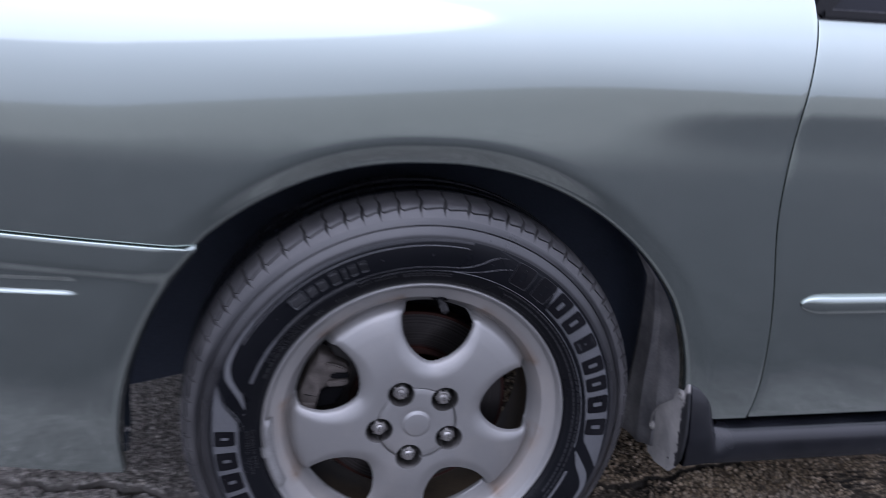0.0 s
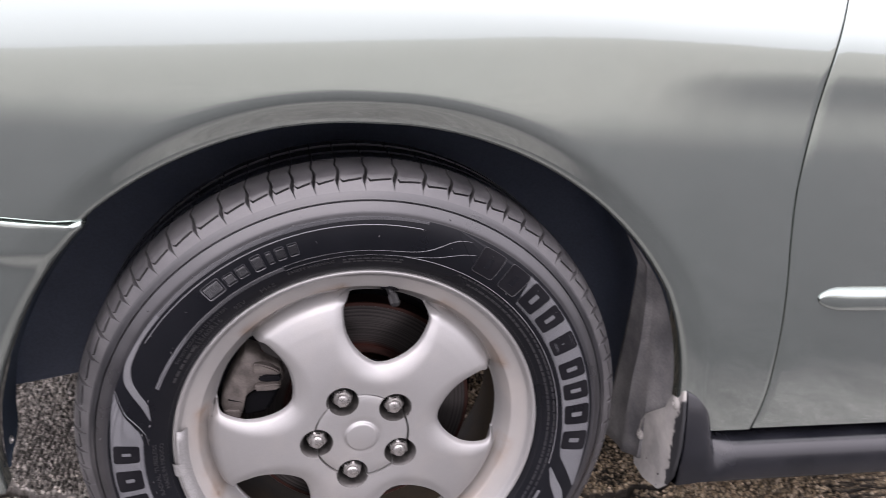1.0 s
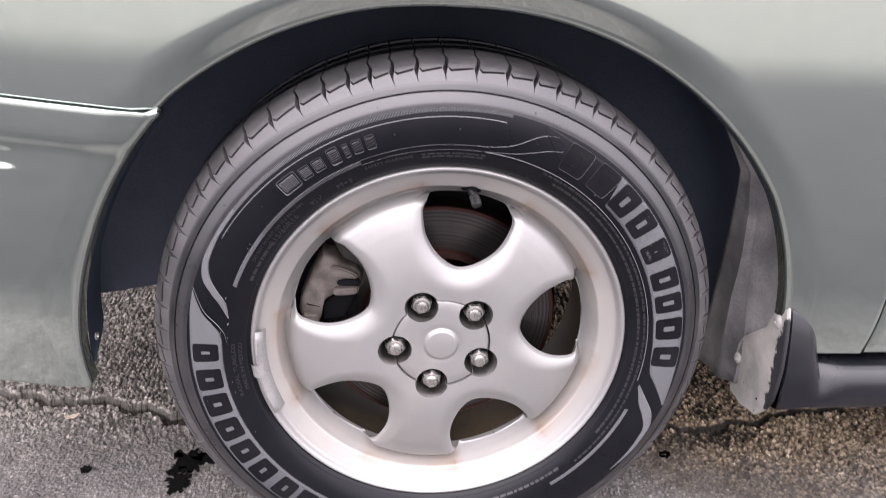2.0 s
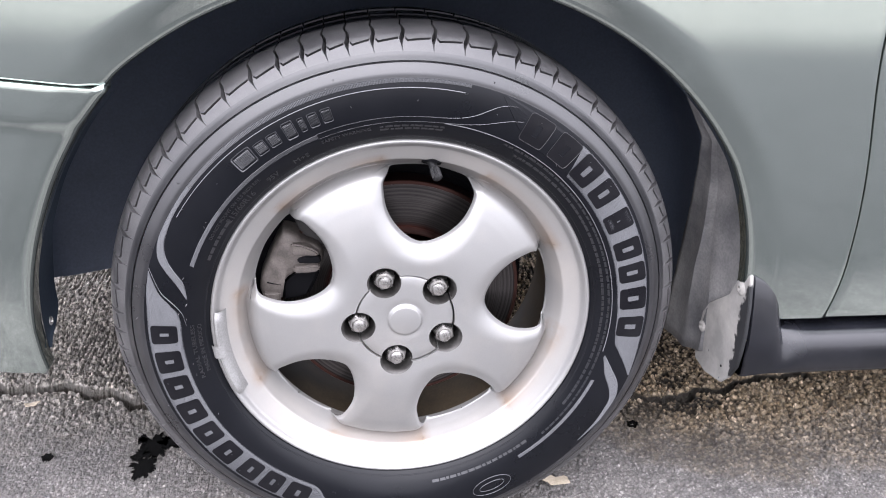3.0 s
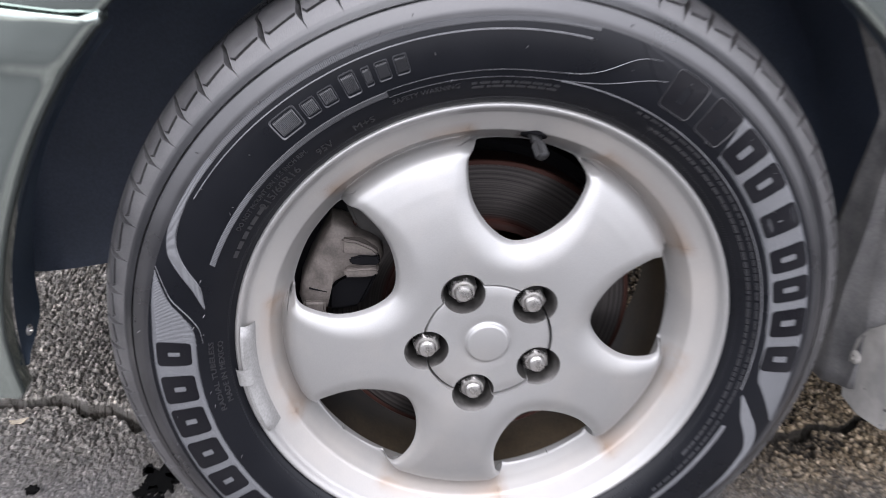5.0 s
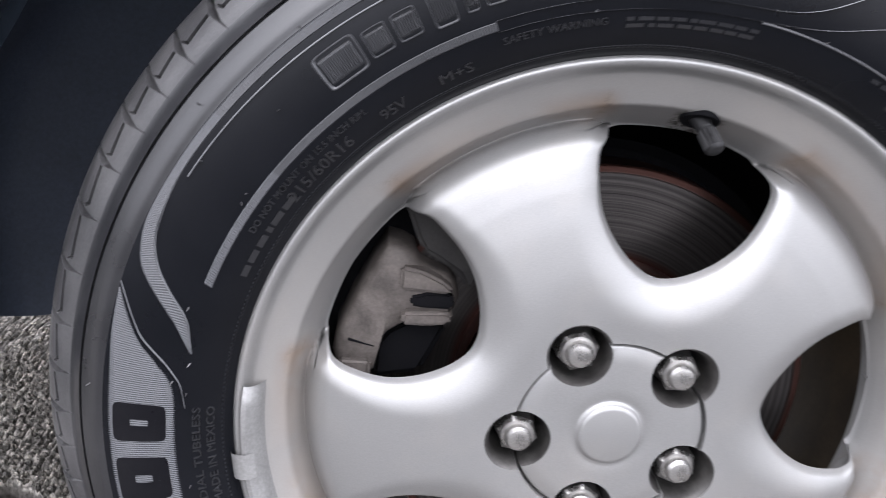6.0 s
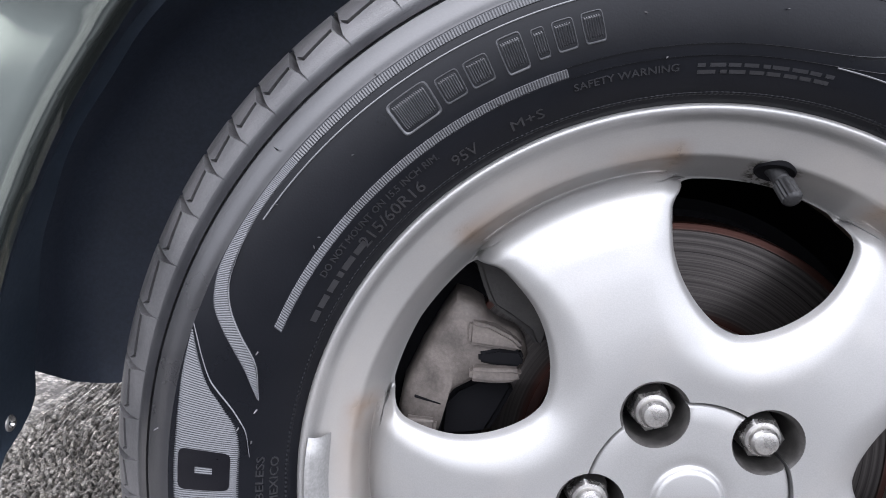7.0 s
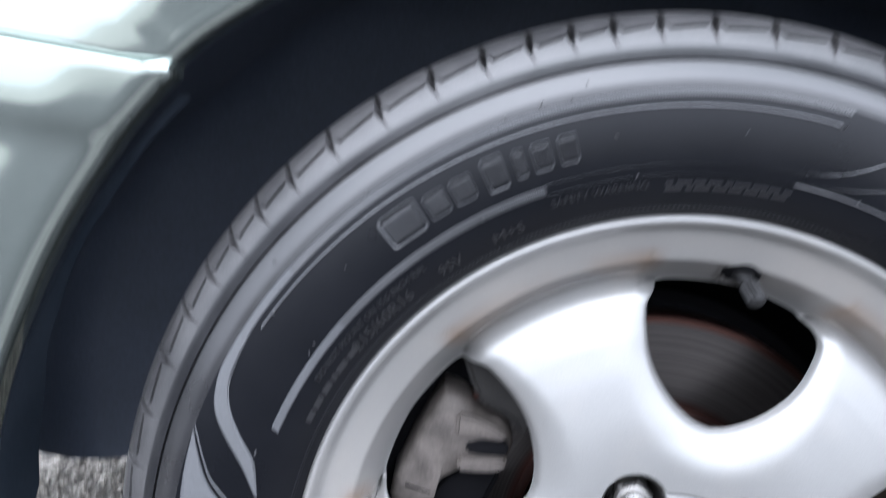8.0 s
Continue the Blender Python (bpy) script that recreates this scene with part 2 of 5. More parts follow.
def disc_material():
    m, b, n, l = shader("scored_brake_disc", (0.2, 0.19, 0.185), 0.30, 0.92)
    v = coords(n, l, shift=(0, 0, -0.315))
    sep = n.new("ShaderNodeSeparateXYZ")
    l.new(v, sep.inputs[0])
    cmb = n.new("ShaderNodeCombineXYZ")
    l.new(sep.outputs["X"], cmb.inputs["X"])
    l.new(sep.outputs["Z"], cmb.inputs["Z"])
    ln = n.new("ShaderNodeVectorMath")
    ln.operation = "LENGTH"
    l.new(cmb.outputs[0], ln.inputs[0])
    comb = n.new("ShaderNodeCombineXYZ")
    l.new(ln.outputs["Value"], comb.inputs["X"])
    score = noise_tex(n, l, comb.outputs[0], 420, 5, 0.75)
    col = mix(n, l, ramp(n, l, score, [(0.35, 0.0), (0.65, 1.0)]), (0.024, 0.022, 0.022), (0.120, 0.110, 0.106))
    rust = n.new("ShaderNodeMapRange")
    rust.inputs[1].default_value, rust.inputs[2].default_value = 0.1420, 0.1440
    l.new(ln.outputs["Value"], rust.inputs[0])
    rust2 = n.new("ShaderNodeMapRange")
    rust2.inputs[1].default_value, rust2.inputs[2].default_value = 0.095, 0.090
    l.new(ln.outputs["Value"], rust2.inputs[0])
    r = mix(n, l, 1.0, rust.outputs[0], rust2.outputs[0], "LIGHTEN")
    l.new(mix(n, l, r, col, (0.07, 0.034, 0.028)), b.inputs["Base Color"])
    bump(n, l, b, score, 0.35, 0.0005)
    return m


DISC = disc_material()


def asphalt_material():
    """Grey, worn asphalt towards the road; coarser, brown and dusty chippings on the far side of the crack."""
    m, b, n, l = shader("asphalt", (0.1, 0.1, 0.1), 0.85)
    v = coords(n, l)
    vor = n.new("ShaderNodeTexVoronoi")
    vor.inputs["Scale"].default_value = 120
    l.new(v, vor.inputs["Vector"])
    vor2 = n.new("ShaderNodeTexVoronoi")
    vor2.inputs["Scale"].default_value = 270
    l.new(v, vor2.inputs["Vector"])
    grey = ramp(n, l, noise_tex(n, l, v, 200, 5, 0.75), [(0.25, (0.135, 0.129, 0.127)), (0.5, (0.235, 0.226, 0.221)), (0.8, (0.38, 0.364, 0.352))])
    brown = ramp(n, l, vor.outputs["Color"], [(0.15, (0.255, 0.192, 0.120)), (0.5, (0.440, 0.345, 0.230)), (0.9, (0.65, 0.540, 0.400))])
    sep = n.new("ShaderNodeSeparateXYZ")
    l.new(v, sep.inputs[0])
    wob = n.new("ShaderNodeMath")
    wob.operation = "MULTIPLY_ADD"
    l.new(noise_tex(n, l, v, 9, 4), wob.inputs[0])
    wob.inputs[1].default_value = 0.22
    l.new(sep.outputs["Y"], wob.inputs[2])
    under = n.new("ShaderNodeMapRange")
    under.inputs[1].default_value, under.inputs[2].default_value, under.inputs[4].default_value = 0.25, 0.50, 0.13
    l.new(sep.outputs["X"], under.inputs[0])
    reach = n.new("ShaderNodeMath")
    l.new(wob.outputs[0], reach.inputs[0])
    l.new(under.outputs[0], reach.inputs[1])
    side = n.new("ShaderNodeMapRange")
    side.inputs[1].default_value, side.inputs[2].default_value = 0.28, 0.46
    l.new(reach.outputs[0], side.inputs[0])
    chips = ramp(n, l, vor2.outputs["Color"], [(0.15, 0.72), (0.72, 1.0), (0.86, 1.6)])
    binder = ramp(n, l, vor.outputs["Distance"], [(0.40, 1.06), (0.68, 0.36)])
    pale = ramp(n, l, vor.outputs["Color"], [(0.15, (0.340, 0.320, 0.290)), (0.5, (0.470, 0.445, 0.408)), (0.9, (0.60, 0.57, 0.525))])
    ahead = n.new("ShaderNodeMapRange")
    ahead.inputs[1].default_value, ahead.inputs[2].default_value = 0.05, -0.28
    l.new(sep.outputs["X"], ahead.inputs[0])
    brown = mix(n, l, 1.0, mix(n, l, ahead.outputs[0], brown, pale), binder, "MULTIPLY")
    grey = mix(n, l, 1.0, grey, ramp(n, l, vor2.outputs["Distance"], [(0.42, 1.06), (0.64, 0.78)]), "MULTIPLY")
    # Unseen dark band of ground, added to darken the lower paint's reflections.
    road = n.new("ShaderNodeMapRange")
    road.inputs[1].default_value, road.inputs[2].default_value = -0.30, -0.58
    l.new(wob.outputs[0], road.inputs[0])
    grey = mix(n, l, road.outputs[0], grey, (0.042, 0.042, 0.044))
    # Unseen paler ground farther out, added to lighten reflections below the horizon.
    pale_band = n.new("ShaderNodeMapRange")
    pale_band.inputs[1].default_value, pale_band.inputs[2].default_value = -3.3, -4.4
    l.new(wob.outputs[0], pale_band.inputs[0])
    grey = mix(n, l, pale_band.outputs[0], grey, (0.25, 0.246, 0.226))
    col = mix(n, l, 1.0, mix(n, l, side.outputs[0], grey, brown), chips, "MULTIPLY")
    stain = ramp(n, l, noise_tex(n, l, v, 5, 5), [(0.35, 0.75), (0.7, 1.1)])
    patchy = ramp(n, l, noise_tex(n, l, v, 45, 4, 0.65), [(0.3, (0.70, 0.69, 0.68)), (0.7, (1.22, 1.19, 1.14))])
    stain = mix(n, l, 1.0, stain, patchy, "MULTIPLY")
    # Low gaps between chippings: bitumen colour that also paints in their shade.
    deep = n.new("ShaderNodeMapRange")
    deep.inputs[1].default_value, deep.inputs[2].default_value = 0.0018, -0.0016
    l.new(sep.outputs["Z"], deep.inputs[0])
    tar_shade = mix(n, l, ahead.outputs[0], (0.040, 0.034, 0.027), (0.16, 0.15, 0.138))
    col = mix(n, l, mix(n, l, 1.0, deep.outputs[0], side.outputs[0], "MULTIPLY"), col, tar_shade)
    # Dark soil by depth in the crack, with the crack's shade painted in.
    soil_shade = n.new("ShaderNodeMapRange")
    soil_shade.inputs[1].default_value, soil_shade.inputs[2].default_value = -0.0072, -0.0105
    l.new(sep.outputs["Z"], soil_shade.inputs[0])
    col = mix(n, l, soil_shade.outputs[0], col, (0.075, 0.066, 0.056))
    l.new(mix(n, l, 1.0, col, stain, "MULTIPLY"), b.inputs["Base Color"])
    bump(n, l, b, noise_tex(n, l, v, 420, 5, 0.7), 1.0, 0.005)
    return m


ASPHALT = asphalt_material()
OIL = shader("wet_oil", (0.006, 0.006, 0.006), 0.12)[0]
LEAF = worn("dry_leaf", (0.42, 0.36, 0.27), (0.55, 0.47, 0.36), (0.7, 0.85), 60, 500)


# ---- mesh tools ----
def mesh_object(name, verts, faces, material, parent=None, label="", smooth=True, sharp=None):
    me = bpy.data.meshes.new(name)
    me.from_pydata([tuple(map(float, v)) for v in verts], [], faces)
    me.materials.append(material)
    me.polygons.foreach_set("use_smooth", [smooth] * len(me.polygons))
    if smooth and sharp:
        me.set_sharp_from_angle(angle=radians(sharp))
    me.update()
    ob = new(name, me)
    ob.parent = parent
    if label:
        tagged(ob, label)
    return ob


def part(name, bm, material, parent=None, label="", smooth=True, sharp=35):
    """Links a bmesh as one mesh object under a thing or a part."""
    bmesh.ops.recalc_face_normals(bm, faces=bm.faces)
    me = bpy.data.meshes.new(name)
    bm.to_mesh(me)
    bm.free()
    me.materials.append(material)
    me.polygons.foreach_set("use_smooth", [smooth] * len(me.polygons))
    if smooth:
        me.set_sharp_from_angle(angle=radians(sharp))
    ob = new(name, me)
    ob.parent = parent
    if label:
        tagged(ob, label)
    return ob


def grid_faces(rows, cols, wrap=False, start=0, flip=False):
    out = []
    for i in range(rows - 1):
        for j in range(cols if wrap else cols - 1):
            k = (j + 1) % cols
            f = (start + i * cols + j, start + i * cols + k, start + (i + 1) * cols + k, start + (i + 1) * cols + j)
            out.append(f[::-1] if flip else f)
    return out


ZC = 0.315          # height of the wheel's axle


def polar(r, deg, y):
    return (r * math.cos(radians(deg)), y, ZC + r * math.sin(radians(deg)))


def lathe(name, profile, steps, material, parent, label="", centre=(0, 0), sharp=40):
    """A turned part about an axis parallel to the axle, through centre (x, z)."""
    bm = bmesh.new()
    rings = []
    for r, y in profile:
        if r < 1e-6:
            rings.append([bm.verts.new((centre[0], y, centre[1]))])
        else:
            rings.append([bm.verts.new((centre[0] + r * math.cos(math.tau * k / steps), y, centre[1] + r * math.sin(math.tau * k / steps))) for k in range(steps)])
    for a, b in zip(rings, rings[1:]):
        for k in range(steps):
            q = [a[k % len(a)], a[(k + 1) % steps % len(a)], b[(k + 1) % steps % len(b)], b[k % len(b)]]
            u = []
            for v in q:
                if v not in u:
                    u.append(v)
            if len(u) > 2:
                bm.faces.new(u)
    return part(name, bm, material, parent, label, sharp=sharp)


def prism(outline, y0, y1, bevel=0.002, segments=2):
    """A bmesh of an outline of (x, z) pulled from y0 to y1, with rounded edges."""
    bm = bmesh.new()
    front = [bm.verts.new((x, y0, z)) for x, z in outline]
    back = [bm.verts.new((x, y1, z)) for x, z in outline]
    bm.faces.new(front)
    bm.faces.new(back[::-1])
    n = len(outline)
    for i in range(n):
        bm.faces.new((front[i], front[(i + 1) % n], back[(i + 1) % n], back[i]))
    bmesh.ops.recalc_face_normals(bm, faces=bm.faces)
    if bevel:
        bmesh.ops.bevel(bm, geom=list(bm.edges), offset=bevel, segments=segments, affect="EDGES", clamp_overlap=True)
    return bm


# ---- ground ----
def cell_noise(x, y, size, seed):
    """Distance to the nearest jittered point, in cells, that cell's random number, and a tilt across the cell."""
    gx, gy = np.floor(x / size), np.floor(y / size)
    best, val, tilt = np.full(x.shape, 9.0), np.zeros(x.shape), np.zeros(x.shape)
    for dx in (-1, 0, 1):
        for dy in (-1, 0, 1):
            cx, cy = gx + dx, gy + dy
            h1 = np.modf(np.abs(np.sin(cx * 127.1 + cy * 311.7 + seed) * 43758.5453))[0]
            h2 = np.modf(np.abs(np.sin(cx * 269.5 + cy * 183.3 + seed) * 43758.5453))[0]
            ox, oy = cx + 0.15 + 0.7 * h1 - x / size, cy + 0.15 + 0.7 * h2 - y / size
            d = np.hypot(ox, oy)
            near = d < best
            best, val = np.where(near, d, best), np.where(near, h1, val)
            turn = math.tau * np.modf(h1 * 17.3 + h2 * 5.1)[0]
            tilt = np.where(near, ox * np.cos(turn) + oy * np.sin(turn), tilt)
    return best, val, tilt


def value_noise(x, y, size, seed):
    fx, fy = x / size, y / size
    ix, iy = np.floor(fx), np.floor(fy)
    u, v = fx - ix, fy - iy
    u, v = u * u * (3 - 2 * u), v * v * (3 - 2 * v)
    h = lambda a, b: np.modf(np.abs(np.sin(a * 127.1 + b * 311.7 + seed) * 43758.5453))[0]
    return (h(ix, iy) * (1 - u) + h(ix + 1, iy) * u) * (1 - v) + (h(ix, iy + 1) * (1 - u) + h(ix + 1, iy + 1) * u) * v


CRACK = [(-3.0, 0.75), (-0.90, 0.42), (-0.62, 0.359), (-0.563, 0.338), (-0.525, 0.355), (-0.470, 0.330), (-0.431, 0.327), (-0.387, 0.298), (-0.25, 0.285), (0.0, 0.262), (0.25, 0.275), (0.42, 0.266), (0.462, 0.2535), (0.525, 0.271), (0.582, 0.272), (0.624, 0.298), (0.80, 0.315), (3.0, 0.42)]


def crack_line(x):
    return np.interp(x, [p for p, _ in CRACK], [q for _, q in CRACK]) + 0.004 * np.sin(x * 97) + 0.002 * np.sin(x * 241)


def ground_axis(lo, hi, step, far):
    core = list(np.arange(lo, hi + step / 2, step))
    s, a, b = step, [], []
    p, q = core[0], core[-1]
    while p > -far or q < far:
        s *= 1.12
        p, q = p - s, q + s
        a.append(max(p, -far - s))
        b.append(min(q, far + s))
    return np.array(a[::-1] + core + b)


def ground():
    xs = ground_axis(-0.70, 0.86, 0.0018, 900)
    ys = ground_axis(-0.06, 0.62, 0.0018, 900)
    X, Y = np.meshgrid(xs, ys)
    fade = np.clip((1.30 - np.abs(X - 0.08)) / 0.40, 0, 1) * np.clip((1.05 - np.abs(Y - 0.15)) / 0.40, 0, 1)
    far_side = np.clip((Y + 0.06 * value_noise(X, Y, 0.11, 3.0) + 0.11 * np.clip((X - 0.25) / 0.25, 0, 1) - 0.23) / 0.14, 0, 1)
    d1, v1, t1 = cell_noise(X + 0.004 * value_noise(X, Y, 0.02, 2.0), Y, 0.0080, 1.3)
    d2, v2, t2 = cell_noise(X, Y, 0.0056, 7.7)
    chip1 = np.clip(1.25 - 1.9 * d1, -0.2, 0.75) + 0.7 * t1
    chip2 = np.clip(1.25 - 1.9 * d2, -0.2, 0.75) + 0.6 * t2
    patch = np.clip(value_noise(X, Y, 0.07, 31.0) * 1.6 - 0.3, 0.15, 1)
    stones = (0.0066 * far_side + 0.0022 * patch) * (0.35 + 0.9 * v1) * chip1 + (0.0010 * far_side + 0.0026) * (0.3 + 1.1 * v2) * chip2
    Z = stones + 0.006 * (value_noise(X, Y, 0.16, 5.0) - 0.5) * far_side + 0.0030 * (value_noise(X, Y, 0.05, 9.0) - 0.5)
    off = Y - crack_line(X) + 0.007 * (value_noise(X, Y, 0.018, 21.0) - 0.5)
    width = 0.0046 - 0.0012 * (X > 0) + 0.005 * value_noise(X, Y, 0.05, 12.0)
    crack = np.clip(1.7 - np.abs(off) / width, 0, 1)
    lip = np.exp(-((off - 0.016) / 0.012) ** 2)
    Z = Z - 0.022 * crack * (X < 0.75) + 0.002 * far_side + 0.003 * lip * value_noise(X, Y, 0.03, 4.0)
    # Hollow added in place of a soft shadow; the depth colouring darkens it.
    shade_hollow = np.exp(-(((X - 0.47) / 0.10) ** 2 + ((Y - 0.235) / 0.022) ** 2))
    Z = Z - 0.005 * shade_hollow
    Z = Z * fade - 0.004
    n = X.size
    me = bpy.data.meshes.new("ground")
    rows, cols = X.shape
    me.vertices.add(n)
    me.vertices.foreach_set("co", np.stack([X, Y, Z], -1).astype(np.float32).ravel())
    idx = np.arange(n).reshape(rows, cols)
    quads = np.stack([idx[:-1, :-1], idx[:-1, 1:], idx[1:, 1:], idx[1:, :-1]], -1).reshape(-1, 4)
    me.loops.add(quads.size)
    me.loops.foreach_set("vertex_index", quads.ravel().astype(np.int32))
    me.polygons.add(len(quads))
    me.polygons.foreach_set("loop_start", np.arange(0, quads.size, 4).astype(np.int32))
    me.polygons.foreach_set("use_smooth", [False] * len(quads))
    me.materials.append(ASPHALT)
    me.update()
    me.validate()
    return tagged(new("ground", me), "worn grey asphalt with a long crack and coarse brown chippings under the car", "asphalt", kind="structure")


ground()

# ---- the car: body panels ----
car = tagged(new("car"), "sage green metallic sedan parked on rough asphalt", "car")


def side_y(x, z):
    """The body side's place across the car, from its height and its place along the car."""
    y = -0.018
    if z > 0.5:
        k = z - 0.5
        y += 0.05 * k * k + 0.8 * max(0.0, z - (0.724 + 0.088 * max(0.0, min(1.0, (x + 0.40) / 0.80)))) ** 2 + 16.0 * max(0.0, z - 0.80) ** 3
    else:
        y += 0.16 * (0.5 - z) ** 2
    y -= 0.0034 / (1 + math.exp(-(x - 0.30) / 0.05)) * math.exp(-((z - 0.800) / 0.045) ** 2)
    if x < -0.35:
        y += 0.24 * (x + 0.35) ** 2
    return y


def arch_r(deg):
    """The wheel arch's radius by the angle about the axle."""
    if deg < 90:
        return 0.387 + 0.027 * min(1, (90 - deg) / 62) ** 1.4
    return 0.387 + 0.023 * min(1, (deg - 90) / 45) ** 1.3


def lip_y(d, deg):
    """How far the flare round the arch is set back, at the distance d from its lip."""
    w = 0.026
    k = (w - d) / 0.0026
    soft = 0.0026 * (math.log1p(math.exp(k)) if k < 30 else k)
    return 0.72 * soft * (max(0.35, 1 - (85 - deg) / 60) if deg < 85 else 1 - 0.68 * max(0.0, min(1.0, (deg - 106) / 30)))


def seam_x(z):
    if z > 0.665:
        return 0.4965 + 0.38 * (z - 0.665) ** 2
    return 0.4965 + 0.030 * (1 - math.exp(-((0.665 - z) / 0.15) ** 2)) - 0.016 * max(0, (0.39 - z) / 0.10) ** 2


def bump_line(x):
    return 0.590 + 0.09 * (-0.30 - x)


def sheet(name, grid, material, parent, label="", depth=0.016, rounding=0.0014, roll=0.0, roll_low=None):
    """A pressed panel from a grid of (x, y, z) rows, its rims rounded and folded back into the body."""
    roll_low = roll if roll_low is None else roll_low
    rows, cols = len(grid), len(grid[0])
    verts = [p for row in grid for p in row]
    faces = grid_faces(rows, cols)
    rim = [(0, j) for j in range(cols)] + [(i, cols - 1) for i in range(1, rows)] + [(rows - 1, j) for j in range(cols - 2, -1, -1)] + [(i, 0) for i in range(rows - 2, 0, -1)]
    ids = [i * cols + j for i, j in rim]
    inner = []
    for i, j in rim:
        a = Vector(grid[min(max(i, 1), rows - 2)][min(max(j, 1), cols - 2)])
        p = Vector(grid[i][j])
        inner.append((p - a).normalized() if (p - a).length > 1e-9 else Vector((0, 0, 0)))
    last = ids
    for out, back in ((0.34, 0.06), (0.64, 0.23), (0.87, 0.50), (0.98, 0.80), (1.0, 1.1), (1.0, 99.0)):
        ring = []
        for (i, j), d in zip(rim, inner):
            w = roll_low + (roll - roll_low) * max(0.0, min(1.0, 2.4 * i / rows - 0.4)) if roll and j == 0 else rounding
            p = Vector(grid[i][j]) + Vector((d.x, 0, d.z)) * w * out
            ring.append(len(verts))
            verts.append((p.x, p.y + min(depth, w * back), p.z))
        k = len(ids)
        for q in range(k):
            faces.append((last[q], ring[q], ring[(q + 1) % k], last[(q + 1) % k]))
        last = ring
    ob = mesh_object(name, verts, faces, material, parent, label)
    bm = bmesh.new()
    bm.from_mesh(ob.data)
    bmesh.ops.recalc_face_normals(bm, faces=bm.faces)
    if sum(f.normal.y for f in bm.faces) > 0:
        bmesh.ops.reverse_faces(bm, faces=bm.faces)
    bm.to_mesh(ob.data)
    bm.free()
    return ob


def fender():
    """Front wing: curves from the arch's lip and the bumper seam out to the panel's border."""
    lines = []
    for k in range(241):
        deg = -0.4 + (137.3 + 0.4) * k / 240
        ra = arch_r(deg)
        c, t = math.cos(radians(deg)), math.sin(radians(deg))
        lo, hi = ra, 1.6
        for _ in range(40):
            m = (lo + hi) / 2
            x, z = m * c, ZC + m * t
            inside = x < seam_x(z) - 0.0026 and z < 0.955
            lo, hi = (m, hi) if inside else (lo, m)
        outer = (lo * c, ZC + lo * t)
        if deg > 90:
            outer = (-0.80 * ((deg - 90) / 47.3) ** 1.15, 0.955)
        lines.append((((ra + 0.0045) * c, ZC + (ra + 0.0045) * t), outer))
    for k in range(1, 31):
        x = -0.309 + (-0.80 + 0.309) * k / 30
        lines.append(((x, bump_line(x) + 0.0030), (-0.80, 0.955 + (bump_line(-0.80) + 0.004 - 0.955) * k / 30)))
    grid = []
    for (x0, z0), (x1, z1) in lines:
        row = []
        for j in range(47):
            f = (j / 46) ** 1.6
            x, z = x0 + (x1 - x0) * f, z0 + (z1 - z0) * f
            deg = math.degrees(math.atan2(z - ZC, x))
            row.append((x, side_y(x, z) + lip_y(math.hypot(x, z - ZC) - arch_r(min(deg, 140)), deg), z))
        grid.append(row)
    return sheet("front_fender", grid, PAINT, car, "sage green metallic front wing with a flared arch", depth=0.024, rounding=0.0016, roll=0.009)


def bumper():
    grid = []
    for k in range(161):
        row = []
        for j in range(73):
            f = (j / 72) ** 1.3
            zt = k / 160
            x = -0.303 - 0.55 * f
            for _ in range(4):
                low = 0.261 - 0.12 * (x + 0.41) * (1 - 0.4 * f)
                z = low + (bump_line(x) - 0.0025 - low) * zt
                h = z - ZC
                deg = 180 - math.degrees(math.asin(max(-1, min(1, h / 0.41))))
                xa = -math.sqrt(max(0.0, arch_r(min(deg, 180)) ** 2 - h * h))
                x = xa - 0.003 + (-0.86 - xa) * f
            r = math.hypot(x, z - ZC)
            ledge = 0.0010 * math.exp(-((z - bump_line(x)) / 0.0035) ** 2) - 0.004 * (1 / (1 + math.exp(-(z - bump_line(x) + 0.042) / 0.004)))
            slot = 0.0026 * (1 / (1 + math.exp(max(-60.0, min(60.0, (x + 0.445) / 0.002))))) * math.exp(-min(50.0, ((z - 0.541 + 0.03 * (x + 0.44)) / 0.0095) ** 10))
            tuck = 0.03 * max(0.0, 0.36 - z) ** 1.5 * 6
            row.append((x, side_y(x, z) + 0.6 * lip_y(r - 0.41, deg) + ledge + slot + tuck, z))
        grid.append(row)
    return sheet("bumper_cover", grid, PAINT, car, "sage green painted bumper cover", depth=0.026, rounding=0.0018, roll=0.014, roll_low=0.008)


def door():
    grid = []
    for k in range(61):
        z = 0.313 + (0.905 - 0.313) * k / 60
        row = []
        for j in range(25):
            x = seam_x(z) + 0.0026 + (1.55 - seam_x(z)) * (j / 24) ** 1.4
            row.append((x, side_y(x, z) + 0.0006, z))
        grid.append(row)
    return sheet("front_door", grid, PAINT, car, "sage green metallic front door")


def hood():
    grid = []
    for k in range(25):
        row = []
        for j in range(33):
            x = -0.80 + 1.30 * j / 32
            y0 = side_y(x, 0.955) + 0.004
            y = y0 + 1.60 * (k / 24)
            z = 0.955 + 0.10 * math.sin(math.pi * (k / 24)) ** 0.8 - 0.10 * max(0, -x - 0.2) ** 1.5
            row.append((x, y, z))
        grid.append(row)
    verts = [p for r in grid for p in r]
    return mesh_object("hood", verts, grid_faces(25, 33), PAINT, car, "sage green metallic hood")


fender()
bumper()
door()
hood()


